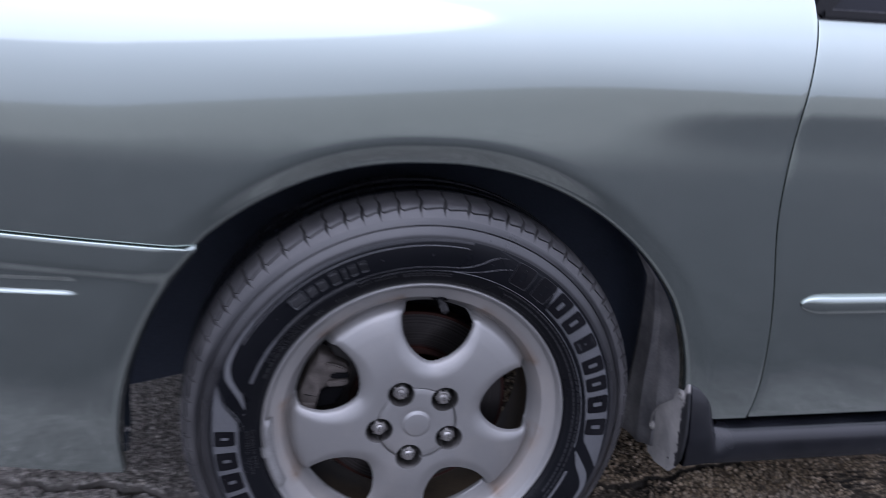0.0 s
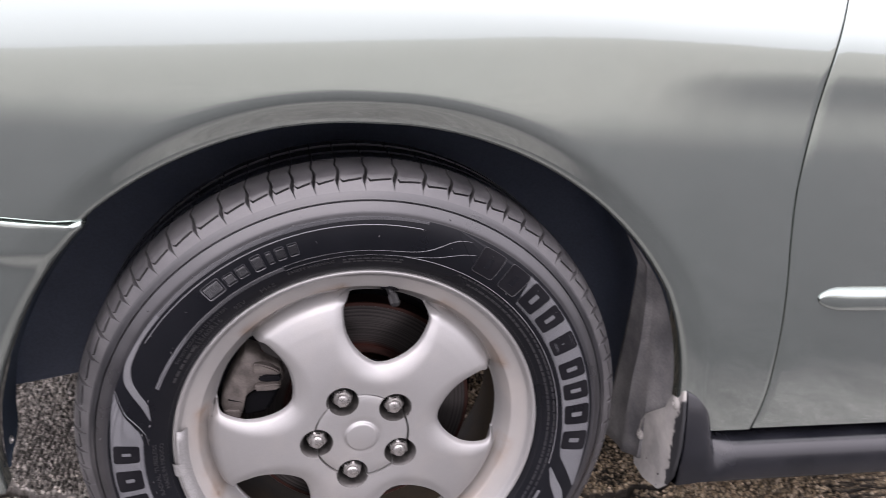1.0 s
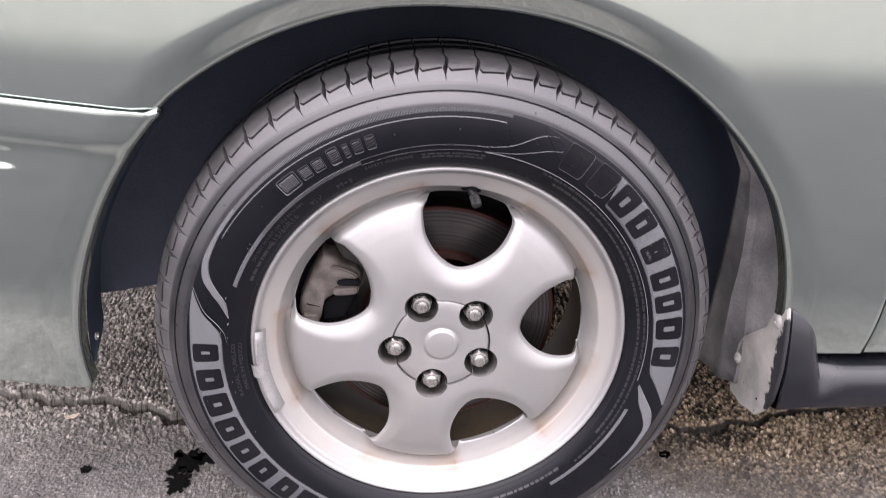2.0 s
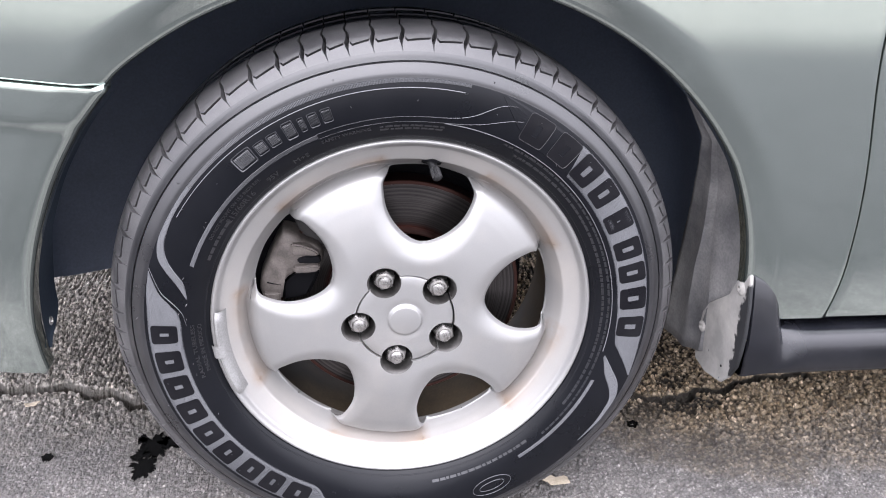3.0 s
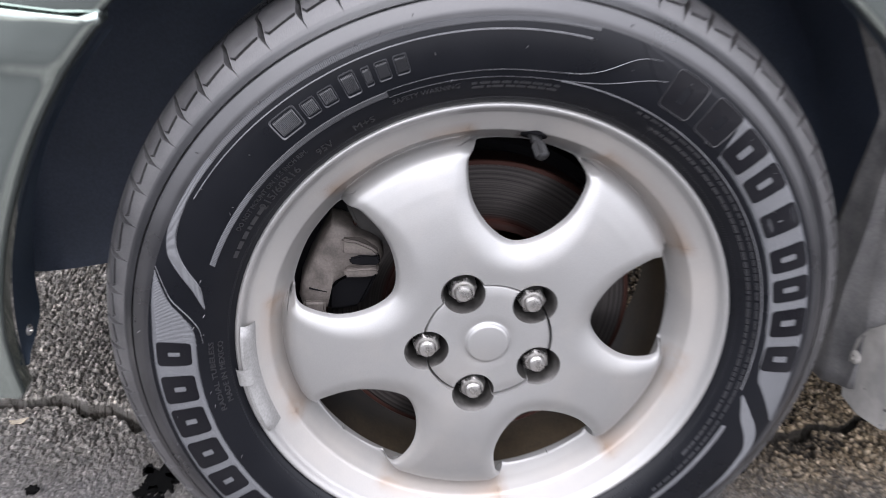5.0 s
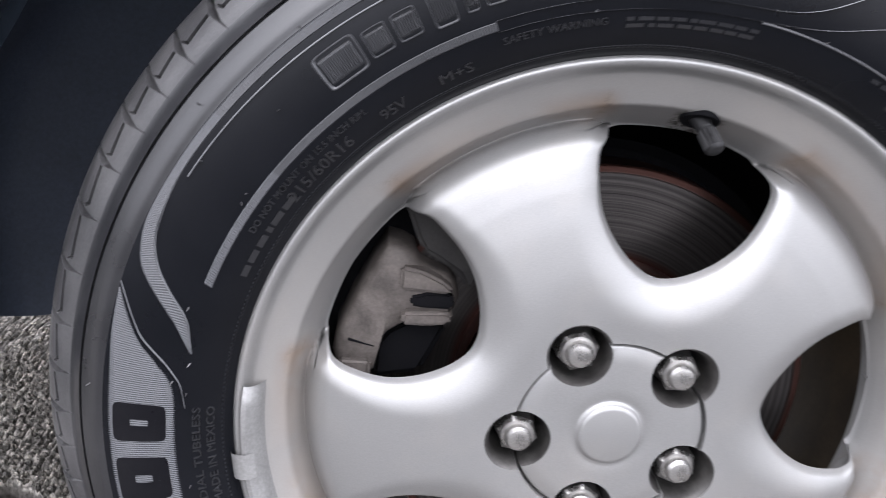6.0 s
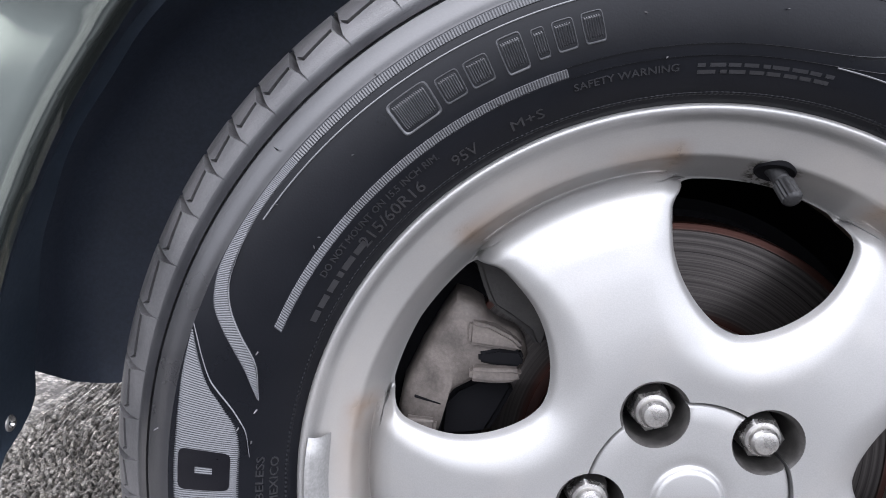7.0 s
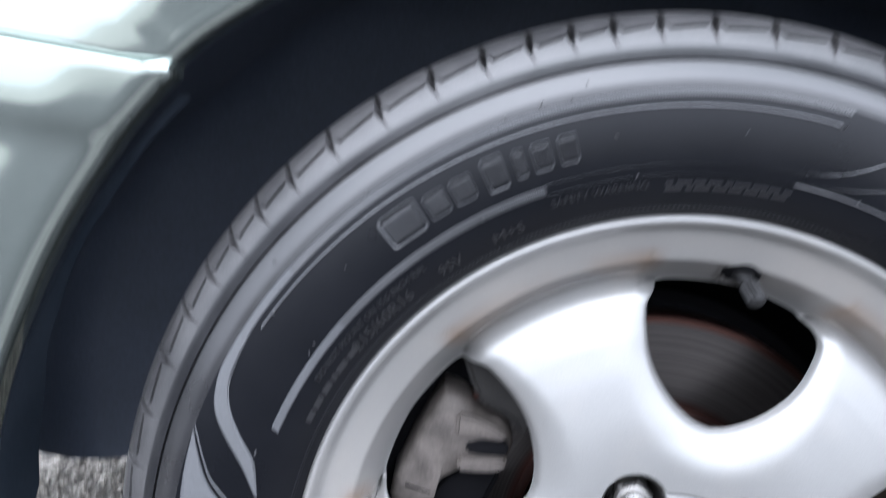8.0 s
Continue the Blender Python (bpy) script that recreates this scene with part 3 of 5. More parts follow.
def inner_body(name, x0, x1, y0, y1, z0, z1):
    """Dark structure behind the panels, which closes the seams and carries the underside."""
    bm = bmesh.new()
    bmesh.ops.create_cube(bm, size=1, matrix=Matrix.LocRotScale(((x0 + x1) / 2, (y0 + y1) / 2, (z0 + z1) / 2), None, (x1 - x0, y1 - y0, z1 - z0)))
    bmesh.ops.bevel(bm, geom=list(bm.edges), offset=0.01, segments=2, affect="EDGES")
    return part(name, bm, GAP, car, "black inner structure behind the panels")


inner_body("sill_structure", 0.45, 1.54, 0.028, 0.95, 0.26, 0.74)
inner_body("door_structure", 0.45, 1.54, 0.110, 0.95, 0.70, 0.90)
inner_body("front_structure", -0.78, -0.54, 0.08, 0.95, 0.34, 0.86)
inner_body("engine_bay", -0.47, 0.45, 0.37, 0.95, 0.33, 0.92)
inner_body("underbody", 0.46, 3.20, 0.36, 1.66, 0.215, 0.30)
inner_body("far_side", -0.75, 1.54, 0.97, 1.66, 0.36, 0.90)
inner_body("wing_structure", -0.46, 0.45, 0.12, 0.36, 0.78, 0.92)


def arch_liner():
    """Moulded plastic liner: a ribbed barrel over the wheel with a closed inner side."""
    ys = [0.004, 0.010, 0.020, 0.030, 0.040, 0.050, 0.060, 0.075, 0.09, 0.105, 0.12, 0.14, 0.16, 0.18, 0.20, 0.22, 0.24, 0.26, 0.28, 0.295, 0.305, 0.315, 0.325, 0.333, 0.335]
    grid = []
    for k in range(91):
        row = []
        for y in ys:
            end = 172 + 62 * y
            deg = -14 + (end + 14) * k / 90
            dr = float(np.interp(y, [0.0, 0.02, 0.06, 0.12, 0.28, 0.305, 0.325, 0.335], [0.004, 0.010, 0.026, 0.032, 0.028, 0.012, -0.05, -0.13]))
            t = max(0.0, min(1.0, (deg - 135) / 38))
            s = max(0.0, min(1.0, (y - 0.02) / 0.10, (0.345 - y) / 0.05))
            bulge = 0.045 * t * t * (3 - 2 * t) * s * s * (3 - 2 * s)
            rib = 0.003 * max(0.0, math.cos(deg * 0.28)) ** 8 * (0.05 < y < 0.29)
            row.append(polar(arch_r(max(0, min(deg, 180))) + dr + bulge - rib, deg, y + 0.002))
        grid.append(row)
    verts = [p for r in grid for p in r]
    ob = mesh_object("arch_liner", verts, grid_faces(91, 25), LINER, car, "black plastic wheel arch liner", sharp=40)
    return ob


arch_liner()


def bumper_flange():
    """Black plastic edge of the bumper inside the arch, with a wavy inner rim."""
    grid = []
    for k in range(41):
        deg = 139 + (184.8 - 139) * k / 40
        r = arch_r(min(deg, 180)) - 0.001
        reach = 0.030 + 0.036 * max(0, min(1, (deg - 158) / 16)) - 0.062 * max(0, (deg - 179.5) / 5.3) ** 2.2 + 0.002 * math.sin(deg * 0.6)
        row = []
        for j in range(5):
            f = j / 4
            row.append(polar(r - 0.005 - 0.0045 * max(0.0, min(1.0, (172 - deg) / 14)) - 0.003 * f * f, deg, 0.019 + max(0.002, reach - 0.019) * f))
        grid.append(row)
    verts = [p for r in grid for p in r]
    return mesh_object("bumper_flange", verts, grid_faces(41, 5), DARK_PLASTIC, car, "black plastic inner edge of the bumper")


bumper_flange()


def screw(name, place, axis, radius, material, label=""):
    """A round head with a cross slot."""
    bm = bmesh.new()
    m = Vector(axis).to_track_quat("Z", "Y").to_matrix().to_4x4()
    rings = []
    for r, h in ((1.0, 0.0), (1.0, 0.25), (0.8, 0.45), (0.45, 0.55)):
        rings.append([bm.verts.new(Vector(place) + m @ Vector((r * radius * math.cos(math.tau * k / 20), r * radius * math.sin(math.tau * k / 20), h * radius))) for k in range(20)])
    for a, b in zip(rings, rings[1:]):
        for k in range(20):
            bm.faces.new((a[k], a[(k + 1) % 20], b[(k + 1) % 20], b[k]))
    c = [bm.verts.new(Vector(place) + m @ Vector((q * radius * math.cos(math.tau * k / 20), q * radius * math.sin(math.tau * k / 20), 0.2 * radius))) for k, q in ((k, 0.42 if k % 5 in (0, 1) else 0.12) for k in range(20))]
    for k in range(20):
        bm.faces.new((rings[-1][k], rings[-1][(k + 1) % 20], c[(k + 1) % 20], c[k]))
    bm.faces.new(c)
    return part(name, bm, material, car, label)


screw("bumper_screw", (-0.4045, 0.040, 0.305), (1, -0.25, 0.1), 0.0055, NUT, "small steel cross-head screw")


def rocker():
    """Charcoal sill moulding with a sloping upper face."""
    prof = [(0.032, 0.3000), (0.006, 0.2992), (-0.010, 0.2978), (-0.0195, 0.2955), (-0.0260, 0.2918), (-0.0302, 0.2865), (-0.0328, 0.2800), (-0.0342, 0.2725), (-0.0350, 0.2650), (-0.0353, 0.2580), (-0.0348, 0.2510), (-0.0315, 0.2450), (-0.022, 0.2410), (0.05, 0.2390)]
    xs = [0.4125, 0.4130, 0.4145, 0.417, 0.422, 0.428, 0.434, 0.440, 0.446, 0.452, 0.458, 0.463, 0.468, 0.472, 0.476, 0.480, 0.485, 0.490, 0.496, 0.503, 0.512, 0.525, 0.55, 0.65, 0.80, 1.0, 1.25, 1.55]
    grid = []
    for x in xs:
        top = float(np.interp(x, [0.4125, 0.4188, 0.428, 0.4374, 0.445, 0.4509, 0.4555, 0.459, 0.4625], [0.373, 0.371, 0.3665, 0.359, 0.350, 0.339, 0.325, 0.3126, 0.300]))
        low = float(np.interp(x, [0.4125, 0.428, 0.446, 0.464, 0.49], [0.2385, 0.240, 0.242, 0.2415, 0.240]))
        t = max(0.0, min(1.0, (x - 0.450) / 0.046))
        t = t * t * (3 - 2 * t)
        front = 0.004 * max(0.0, 1 - (x - 0.4125) / 0.0025) ** 2
        plate = [(0.02, top), (0.002, top), (-0.0075, top - 0.0006), (-0.0125, top - 0.0022), (-0.0150, top - 0.006)]
        plate += [(-0.0150 - 0.0200 * (1 - (1 - k / 6) ** 1.8), top - 0.006 + (low + 0.012 - top) * k / 6) for k in range(1, 7)]
        plate += [(-0.0300, low + 0.002), (-0.020, low), (0.05, low)]
        grid.append([(x, ya + (yb - ya) * t + front, za + (zb - za) * t) for (ya, za), (yb, zb) in zip(plate, prof)])
    verts = [p for r in grid for p in r]
    return mesh_object("rocker_moulding", verts, grid_faces(len(xs), len(prof), flip=True), TRIM, car, "charcoal plastic sill moulding with an upright guard at its front end", sharp=50)


rocker()
bm = prism([(0.472, 0.3085), (0.543, 0.3085), (0.543, 0.3062), (0.472, 0.3062)], -0.004, 0.02, 0.001)
part("sill_clip", bm, TRIM, car, "charcoal plastic sill end clip")


def guard_plate():
    """Dusty flap behind the wheel, facing it."""
    pts = [(-0.011, 0.372), (-0.026, 0.338), (-0.034, 0.302), (-0.032, 0.277), (-0.029, 0.253), (-0.009, 0.2257), (0.0072, 0.2077), (0.040, 0.2035), (0.071, 0.2037), (0.0814, 0.217), (0.0807, 0.2425), (0.0775, 0.2737), (0.060, 0.296), (0.022, 0.327), (0.0105, 0.3635)]
    bm = bmesh.new()
    front = [bm.verts.new((0.4055 + 0.004 * math.cos(y * 60), y, z)) for y, z in pts]
    back = [bm.verts.new((v.co.x + 0.005, v.co.y, v.co.z)) for v in front]
    bm.faces.new(front)
    bm.faces.new(back[::-1])
    for i in range(len(pts)):
        j = (i + 1) % len(pts)
        bm.faces.new((front[i], front[j], back[j], back[i]))
    bmesh.ops.bevel(bm, geom=list(bm.edges), offset=0.0012, segments=2, affect="EDGES", clamp_overlap=True)
    return part("mud_flap", bm, FLAP, car, "dusty grey mud flap with two rivets")


guard_plate()
screw("flap_rivet", (0.4085, 0.000, 0.348), (-1, 0, 0), 0.0085, DUSTY, "dusty round rivet")
screw("flap_rivet", (0.405, 0.069, 0.255), (-1, 0, 0), 0.0075, DUSTY, "dusty round rivet")


for y, z in ((0.061, 0.236), (0.045, 0.232), (0.008, 0.232), (0.040, 0.213), (0.052, 0.246)):
    screw("flap_hole", (0.4075, y, z), (-1, 0, 0), 0.0016, GAP)


def liner_edge():
    """The liner's rear end behind the wheel: a hollow panel beside the arch's lip, a ridge, and a flatter dusty panel inside it."""
    lines = [((0.418, 0.004, 0.26), (0.406, 0.065, 0.218), (0.404, 0.107, 0.2), (0.402, 0.172, 0.191)),
             ((0.413, 0.0, 0.335), (0.408, 0.068, 0.29), (0.403, 0.113, 0.272), (0.402, 0.17, 0.267)),
             ((0.407, -0.002, 0.42), (0.41, 0.081, 0.338), (0.402, 0.112, 0.319), (0.402, 0.165, 0.315)),
             ((0.397, 0.0, 0.46), (0.406, 0.088, 0.397), (0.398, 0.101, 0.39), (0.398, 0.151, 0.381)),
             ((0.377, 0.002, 0.51), (0.395, 0.079, 0.457), (0.386, 0.085, 0.456), (0.384, 0.122, 0.449)),
             ((0.345, 0.005, 0.55), (0.372, 0.056, 0.516), (0.366, 0.061, 0.516), (0.362, 0.081, 0.514)),
             ((0.305, 0.005, 0.59), (0.318, 0.036, 0.585), (0.323, 0.055, 0.58), (0.328, 0.08, 0.575)),
             ((0.262, 0.005, 0.625), (0.267, 0.014, 0.623), (0.27, 0.021, 0.622), (0.272, 0.028, 0.621))]
    fine = []
    for p, q in zip(lines, lines[1:]):
        for k in range(5):
            fine.append([Vector(u).lerp(Vector(w), k / 5) for u, w in zip(p, q)])
    fine.append([Vector(u) for u in lines[-1]])
    verts = []
    for i, across in enumerate(fine):
        for k in range(25):
            f = k / 8
            n = min(int(f), 2)
            q = across[n].lerp(across[n + 1], f - n)
            hollow = 0.009 * math.sin(math.pi * f) if f < 1 else 0.003 * math.sin(math.pi * (f - n))
            q.x += hollow + 0.0012 * noise.noise(Vector((i * 0.35, f * 2, 2.0)))
            verts.append(tuple(q))
    ob = mesh_object("liner_edge", verts, grid_faces(len(fine), 25), DUSTY_DARK, car, "dirty grey folded end of the liner", sharp=22)
    mod = ob.modifiers.new("thickness", "SOLIDIFY")
    mod.thickness = 0.003


liner_edge()


def door_moulding():
    """Painted rubbing strip with a rounded front end."""
    xs = [0.5628, 0.5635, 0.566, 0.571, 0.579, 0.590, 0.61, 0.70, 0.9, 1.2, 1.53]
    grid = []
    for x in xs:
        t = min(1.0, max(0.0, (x - 0.5627) / 0.034))
        h = 0.0138 * math.sqrt(1 - (1 - t) ** 2) + 0.0006
        row = []
        for k in range(13):
            a = math.pi * k / 12
            z = 0.5035 + h * math.cos(a)
            row.append((x, side_y(x, 0.5035) + 0.001 - 0.0125 * math.sin(a) ** 0.35 * (0.25 + 0.75 * t), z))
        grid.append(row)
    verts = [p for r in grid for p in r]
    return mesh_object("door_moulding", verts, grid_faces(len(xs), 13, flip=True), PAINT, car, "sage green rubbing strip on the door")


door_moulding()


def window_corner():
    """Black trim at the mirror's corner, the beltline seal and a piece of side glass."""
    a = prism([(0.540, 0.911), (0.570, 0.911), (0.645, 1.03), (0.585, 1.03)], 0.070, 0.085, 0.002)
    part("mirror_corner", a, TRIM, car, "black triangular mirror corner")
    b = prism([(0.558, 0.906), (1.55, 0.906), (1.55, 0.919), (0.558, 0.919)], 0.066, 0.08, 0.003)
    part("belt_seal", b, TRIM, car, "black rubber beltline seal")
    c = prism([(0.580, 0.920), (1.55, 0.920), (1.55, 1.25), (0.76, 1.25)], 0.080, 0.085, 0)
    part("side_glass", c, GLASS, car, "dark side window glass")
    d = prism([(0.485, 0.94), (0.533, 0.910), (0.585, 1.02), (0.70, 1.25), (0.62, 1.25)], 0.085, 0.12, 0.004)
    part("pillar_base", d, PAINT, car, "sage green windscreen pillar")


window_corner()

# ---- the wheel ----
BOLTS = [BOLT0 + 72 * k for k in range(5)]
WINDOW_IN, WINDOW_OUT = 0.0965, 0.1785


def window_half(r):
    """Half the angle that a window between two spokes takes up at a radius, in degrees."""
    if r <= WINDOW_IN or r >= WINDOW_OUT:
        return 0.0
    f = (r - WINDOW_IN) / (WINDOW_OUT - WINDOW_IN)
    side = 18.9 * (1 - (1 - min(1, f / 0.60)) ** 2.1) ** 0.55 - 1.6 * max(0, (f - 0.60) / 0.40) ** 2
    side -= 5.2 * (1 - math.sqrt(1 - min(1, max(0, (f - 0.80) / 0.182)) ** 2))
    return side * min(1, (1 - f) / 0.018)


TABLE = np.linspace(0.0, 0.24, 2401)


def smoothed(xs, ys, width):
    """A table of a profile, its corners rounded over a width in metres."""
    raw = np.interp(TABLE, xs, ys)
    n = max(1, int(width / 0.0001))
    k = np.hanning(2 * n + 1)
    return np.convolve(np.pad(raw, n, mode="edge"), k / k.sum(), mode="valid")


def ring_y(r):
    """Depth of the rim's dished ring."""
    return float(np.interp(r, TABLE, RING))


RING = smoothed([0.150, 0.1785, 0.1840, 0.1895, 0.1915, 0.1930, 0.2105, 0.2122, 0.2140, 0.2158, 0.2176, 0.2192, 0.2203], [0.062, 0.0440, 0.0350, 0.0245, 0.0200, 0.0182, 0.0086, 0.0064, 0.0028, 0.0007, 0.0, 0.0008, 0.0032], 0.0013)


def spoke_y(r):
    return float(np.interp(r, TABLE, SPOKE))


SPOKE = smoothed([0.0, 0.03, 0.058, 0.075, 0.10, 0.13, 0.150, 0.161, 0.169, 0.175, 0.1795, 0.1835, 0.19, 0.21], [0.002, 0.002, 0.003, 0.001, 0.0015, 0.0055, 0.0100, 0.0135, 0.0168, 0.0212, 0.0280, 0.0385, 0.062, 0.14], 0.0045)
SOFT = np.convolve(np.pad(SPOKE, 200, mode="edge"), np.hanning(401) / np.hanning(401).sum(), mode="valid")
EASE = np.clip((TABLE - 0.120) / 0.035, 0, 1)
SPOKE = SOFT + (SPOKE - SOFT) * EASE * EASE * (3 - 2 * EASE)


def smooth_min(a, b, k):
    h = max(0.0, min(1.0, 0.5 + 0.5 * (b - a) / k))
    return b + (a - b) * h - k * h * (1 - h)


def rim_face():
    """Five-spoke face: a turned grid pinched at each spoke, closed behind, with pockets for the nuts."""
    radii = sorted(set([0.0585, 0.0592, 0.060, 0.063, 0.068, 0.073, 0.078, 0.083, 0.087, 0.090, 0.0925, 0.0945, 0.0958] + [WINDOW_IN + (WINDOW_OUT - WINDOW_IN) * (0.5 - 0.5 * math.cos(math.pi * k / 110)) for k in range(111)] + list(np.arange(0.1795, 0.2198, 0.0006)) + [0.2199, 0.2203]))
    outline = []
    for k in range(500):
        r = WINDOW_IN + (WINDOW_OUT - WINDOW_IN) * (0.5 - 0.5 * math.cos(math.pi * k / 499))
        w = window_half(r)
        outline += [(r * math.cos(radians(w)), r * math.sin(radians(w))), (r * math.cos(radians(w)), -r * math.sin(radians(w)))]
    outline = np.array(outline)
    middle = np.array([0.141, 0.0])
    cols = 49
    verts, faces = [], []
    for b in BOLTS:
        start, behind = len(verts), []
        for r in radii:
            h = 36.0 - window_half(r)
            for j in range(cols):
                u = math.sin(math.pi / 2 * (2 * j / (cols - 1) - 1))
                a = u * h
                rel = 36.0 - abs(a)
                here = np.array([r * math.cos(radians(rel)), r * math.sin(radians(rel))])
                d = float(np.min(np.hypot(outline[:, 0] - here[0], outline[:, 1] - here[1])))
                away = here - middle
                away = here + away / max(0.01, float(np.hypot(*away))) * 0.010 * math.exp(-d / 0.012) * (r < 0.1785)
                turn = 36.0 - math.degrees(math.atan2(away[1], away[0]))
                behind.append(polar(float(np.hypot(*away)), b + math.copysign(turn, a), 0))
                ys = spoke_y(r)
                rho = float(np.interp(r, [0.09, 0.12, 0.15, 0.18], [0.026, 0.0205, 0.0155, 0.0115]))
                if d < rho and r < 0.184:
                    e = 1 - d / rho
                    ys += (0.42 * rho * e ** 1.9 + 0.0040 * max(0.0, (e - 0.80) / 0.20) ** 2) * min(1.0, (0.184 - r) / 0.007)
                k = min(1.0, max(0.0, (r - 0.170) / 0.012))
                ys += k * k * (3 - 2 * k) * 0.022 * max(0.0, (abs(a) - 15.0) / 4.2) ** 2
                y = smooth_min(ys, ring_y(r), 0.003) if r > 0.165 else ys
                verts.append(polar(r, b + a, y))
        nr = len(radii)
        faces += grid_faces(nr, cols, start=start)
        back = len(verts)
        for i, r in enumerate(radii):
            for j in range(cols):
                y = verts[start + i * cols + j][1]
                x, _, z = behind[i * cols + j]
                verts.append((x, max(y + 0.006, 0.048 if r < 0.085 else float(np.interp(r, [0.169, 0.1785], [0.034, 0.0525])) if r < 0.1795 else ring_y(r) + 0.006), z))
        faces += grid_faces(nr, cols, start=back, flip=True)
        for i in range(nr - 1):
            if window_half(radii[i]) > 0 or window_half(radii[i + 1]) > 0:
                for j in (0, cols - 1):
                    p, q = start + i * cols + j, start + (i + 1) * cols + j
                    pb, qb = back + i * cols + j, back + (i + 1) * cols + j
                    faces.append((p, q, qb, pb) if j == 0 else (q, p, pb, qb))
        for i in (0, nr - 1):
            for j in range(cols - 1):
                p, q = start + i * cols + j, start + i * cols + j + 1
                pb, qb = back + i * cols + j, back + i * cols + j + 1
                faces.append((q, p, pb, qb) if i else (p, q, qb, pb))
    bm = bmesh.new()
    vs = [bm.verts.new(v) for v in verts]
    for f in faces:
        bm.faces.new([vs[i] for i in f])
    bmesh.ops.remove_doubles(bm, verts=bm.verts, dist=0.00004)
    return bm


def cut_pockets(ob, cutter, angle):
    mod = ob.modifiers.new("pockets", "BOOLEAN")
    mod.operation, mod.solver, mod.object, mod.material_mode = "DIFFERENCE", "EXACT", cutter, "TRANSFER"
    deps = bpy.context.evaluated_depsgraph_get()
    me = bpy.data.meshes.new_from_object(ob.evaluated_get(deps))
    ob.modifiers.clear()
    ob.data = me
    me.polygons.foreach_set("use_smooth", [True] * len(me.polygons))
    me.set_sharp_from_angle(angle=radians(angle))
    bm = bmesh.new()
    bm.from_mesh(me)
    for e in bm.edges:
        if len({f.material_index for f in e.link_faces}) > 1:
            e.smooth = False
    bm.to_mesh(me)
    bm.free()


def pocket_cutter():
    bm = bmesh.new()
    prof = [(0.0, -0.03), (0.024, -0.03), (0.024, -0.002), (0.0195, 0.0028), (0.0180, 0.006), (0.0170, 0.044), (0.0, 0.044)]
    for b in BOLTS:
        cx, _, cz = polar(0.054, b, 0)
        rings = [[bm.verts.new((cx + r * math.cos(math.tau * k / 40), y, cz + r * math.sin(math.tau * k / 40))) for k in range(40)] for r, y in prof[1:-1]]
        bm.faces.new(rings[0])
        bm.faces.new(rings[-1][::-1])
        for p, q in zip(rings, rings[1:]):
            for k in range(40):
                bm.faces.new((p[k], q[k], q[(k + 1) % 40], p[(k + 1) % 40]))
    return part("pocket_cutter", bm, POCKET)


wheel = lathe("wheel", [(0.196, 0.034), (0.1915, 0.046), (0.188, 0.06), (0.184, 0.075), (0.184, 0.11), (0.194, 0.145), (0.203, 0.163), (0.212, 0.167), (0.213, 0.170), (0.205, 0.171), (0.196, 0.168), (0.19, 0.145), (0.181, 0.108), (0.181, 0.075), (0.1835, 0.058), (0.187, 0.044), (0.190, 0.036)], 120, BARREL, car, "dusty alloy wheel barrel", (0, ZC))
cutter = pocket_cutter()
rim = part("rim", rim_face(), ALLOY, wheel, "silver five-spoke alloy face with brown brake dust", sharp=38)
cap_prof = [(0.0, 0.0), (0.0165, 0.0), (0.0185, 0.0006), (0.0192, 0.0018), (0.0200, 0.0040), (0.0212, 0.0046), (0.0232, 0.0038), (0.030, 0.0036), (0.045, 0.0038), (0.0550, 0.0042), (0.0566, 0.0052), (0.0570, 0.008), (0.0570, 0.047), (0.0, 0.047)]
cap = lathe("centre_cap", cap_prof, 96, ALLOY, wheel, "silver centre cap with a plain round boss", (0, ZC))
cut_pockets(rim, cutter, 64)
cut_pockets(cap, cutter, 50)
bpy.data.objects.remove(cutter, do_unlink=True)
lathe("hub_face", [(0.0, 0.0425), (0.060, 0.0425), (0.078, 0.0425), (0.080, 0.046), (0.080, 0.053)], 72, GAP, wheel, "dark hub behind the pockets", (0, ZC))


def lug_nut():
    bm = bmesh.new()
    rings = []
    for r, y, n in ((0.0128, 0.043, 0), (0.0128, 0.0265, 0), (0.0122, 0.0235, 1), (0.0122, 0.0112, 1), (0.0100, 0.0092, 0), (0.0082, 0.0088, 0), (0.0080, 0.0052, 0), (0.0066, 0.0030, 0), (0.0040, 0.0022, 0)):
        ring = []
        for k in range(36):
            a = math.tau * k / 36
            rr = r
            if n:
                b = (a + math.pi / 6) % (math.pi / 3) - math.pi / 6
                rr = r * 0.90 / math.cos(b)
            ring.append(bm.verts.new((rr * math.cos(a), y, rr * math.sin(a))))
        rings.append(ring)
    for a, b in zip(rings, rings[1:]):
        for k in range(36):
            bm.faces.new((a[k], a[(k + 1) % 36], b[(k + 1) % 36], b[k]))
    bm.faces.new(rings[-1])
    return bm


nut_mesh = None
for i, b in enumerate(BOLTS):
    x, _, z = polar(0.054, b, 0)
    if nut_mesh is None:
        nut = part("lug_nut", lug_nut(), NUT, wheel, "steel hexagonal lug nut", sharp=25)
        nut_mesh = nut.data
    else:
        nut = tagged(new("lug_nut", nut_mesh), "steel hexagonal lug nut")
        nut.parent = wheel
    nut.matrix_basis = pose(x, 0, z, 0, [12, 40, 5, 51, 28][i], 0)


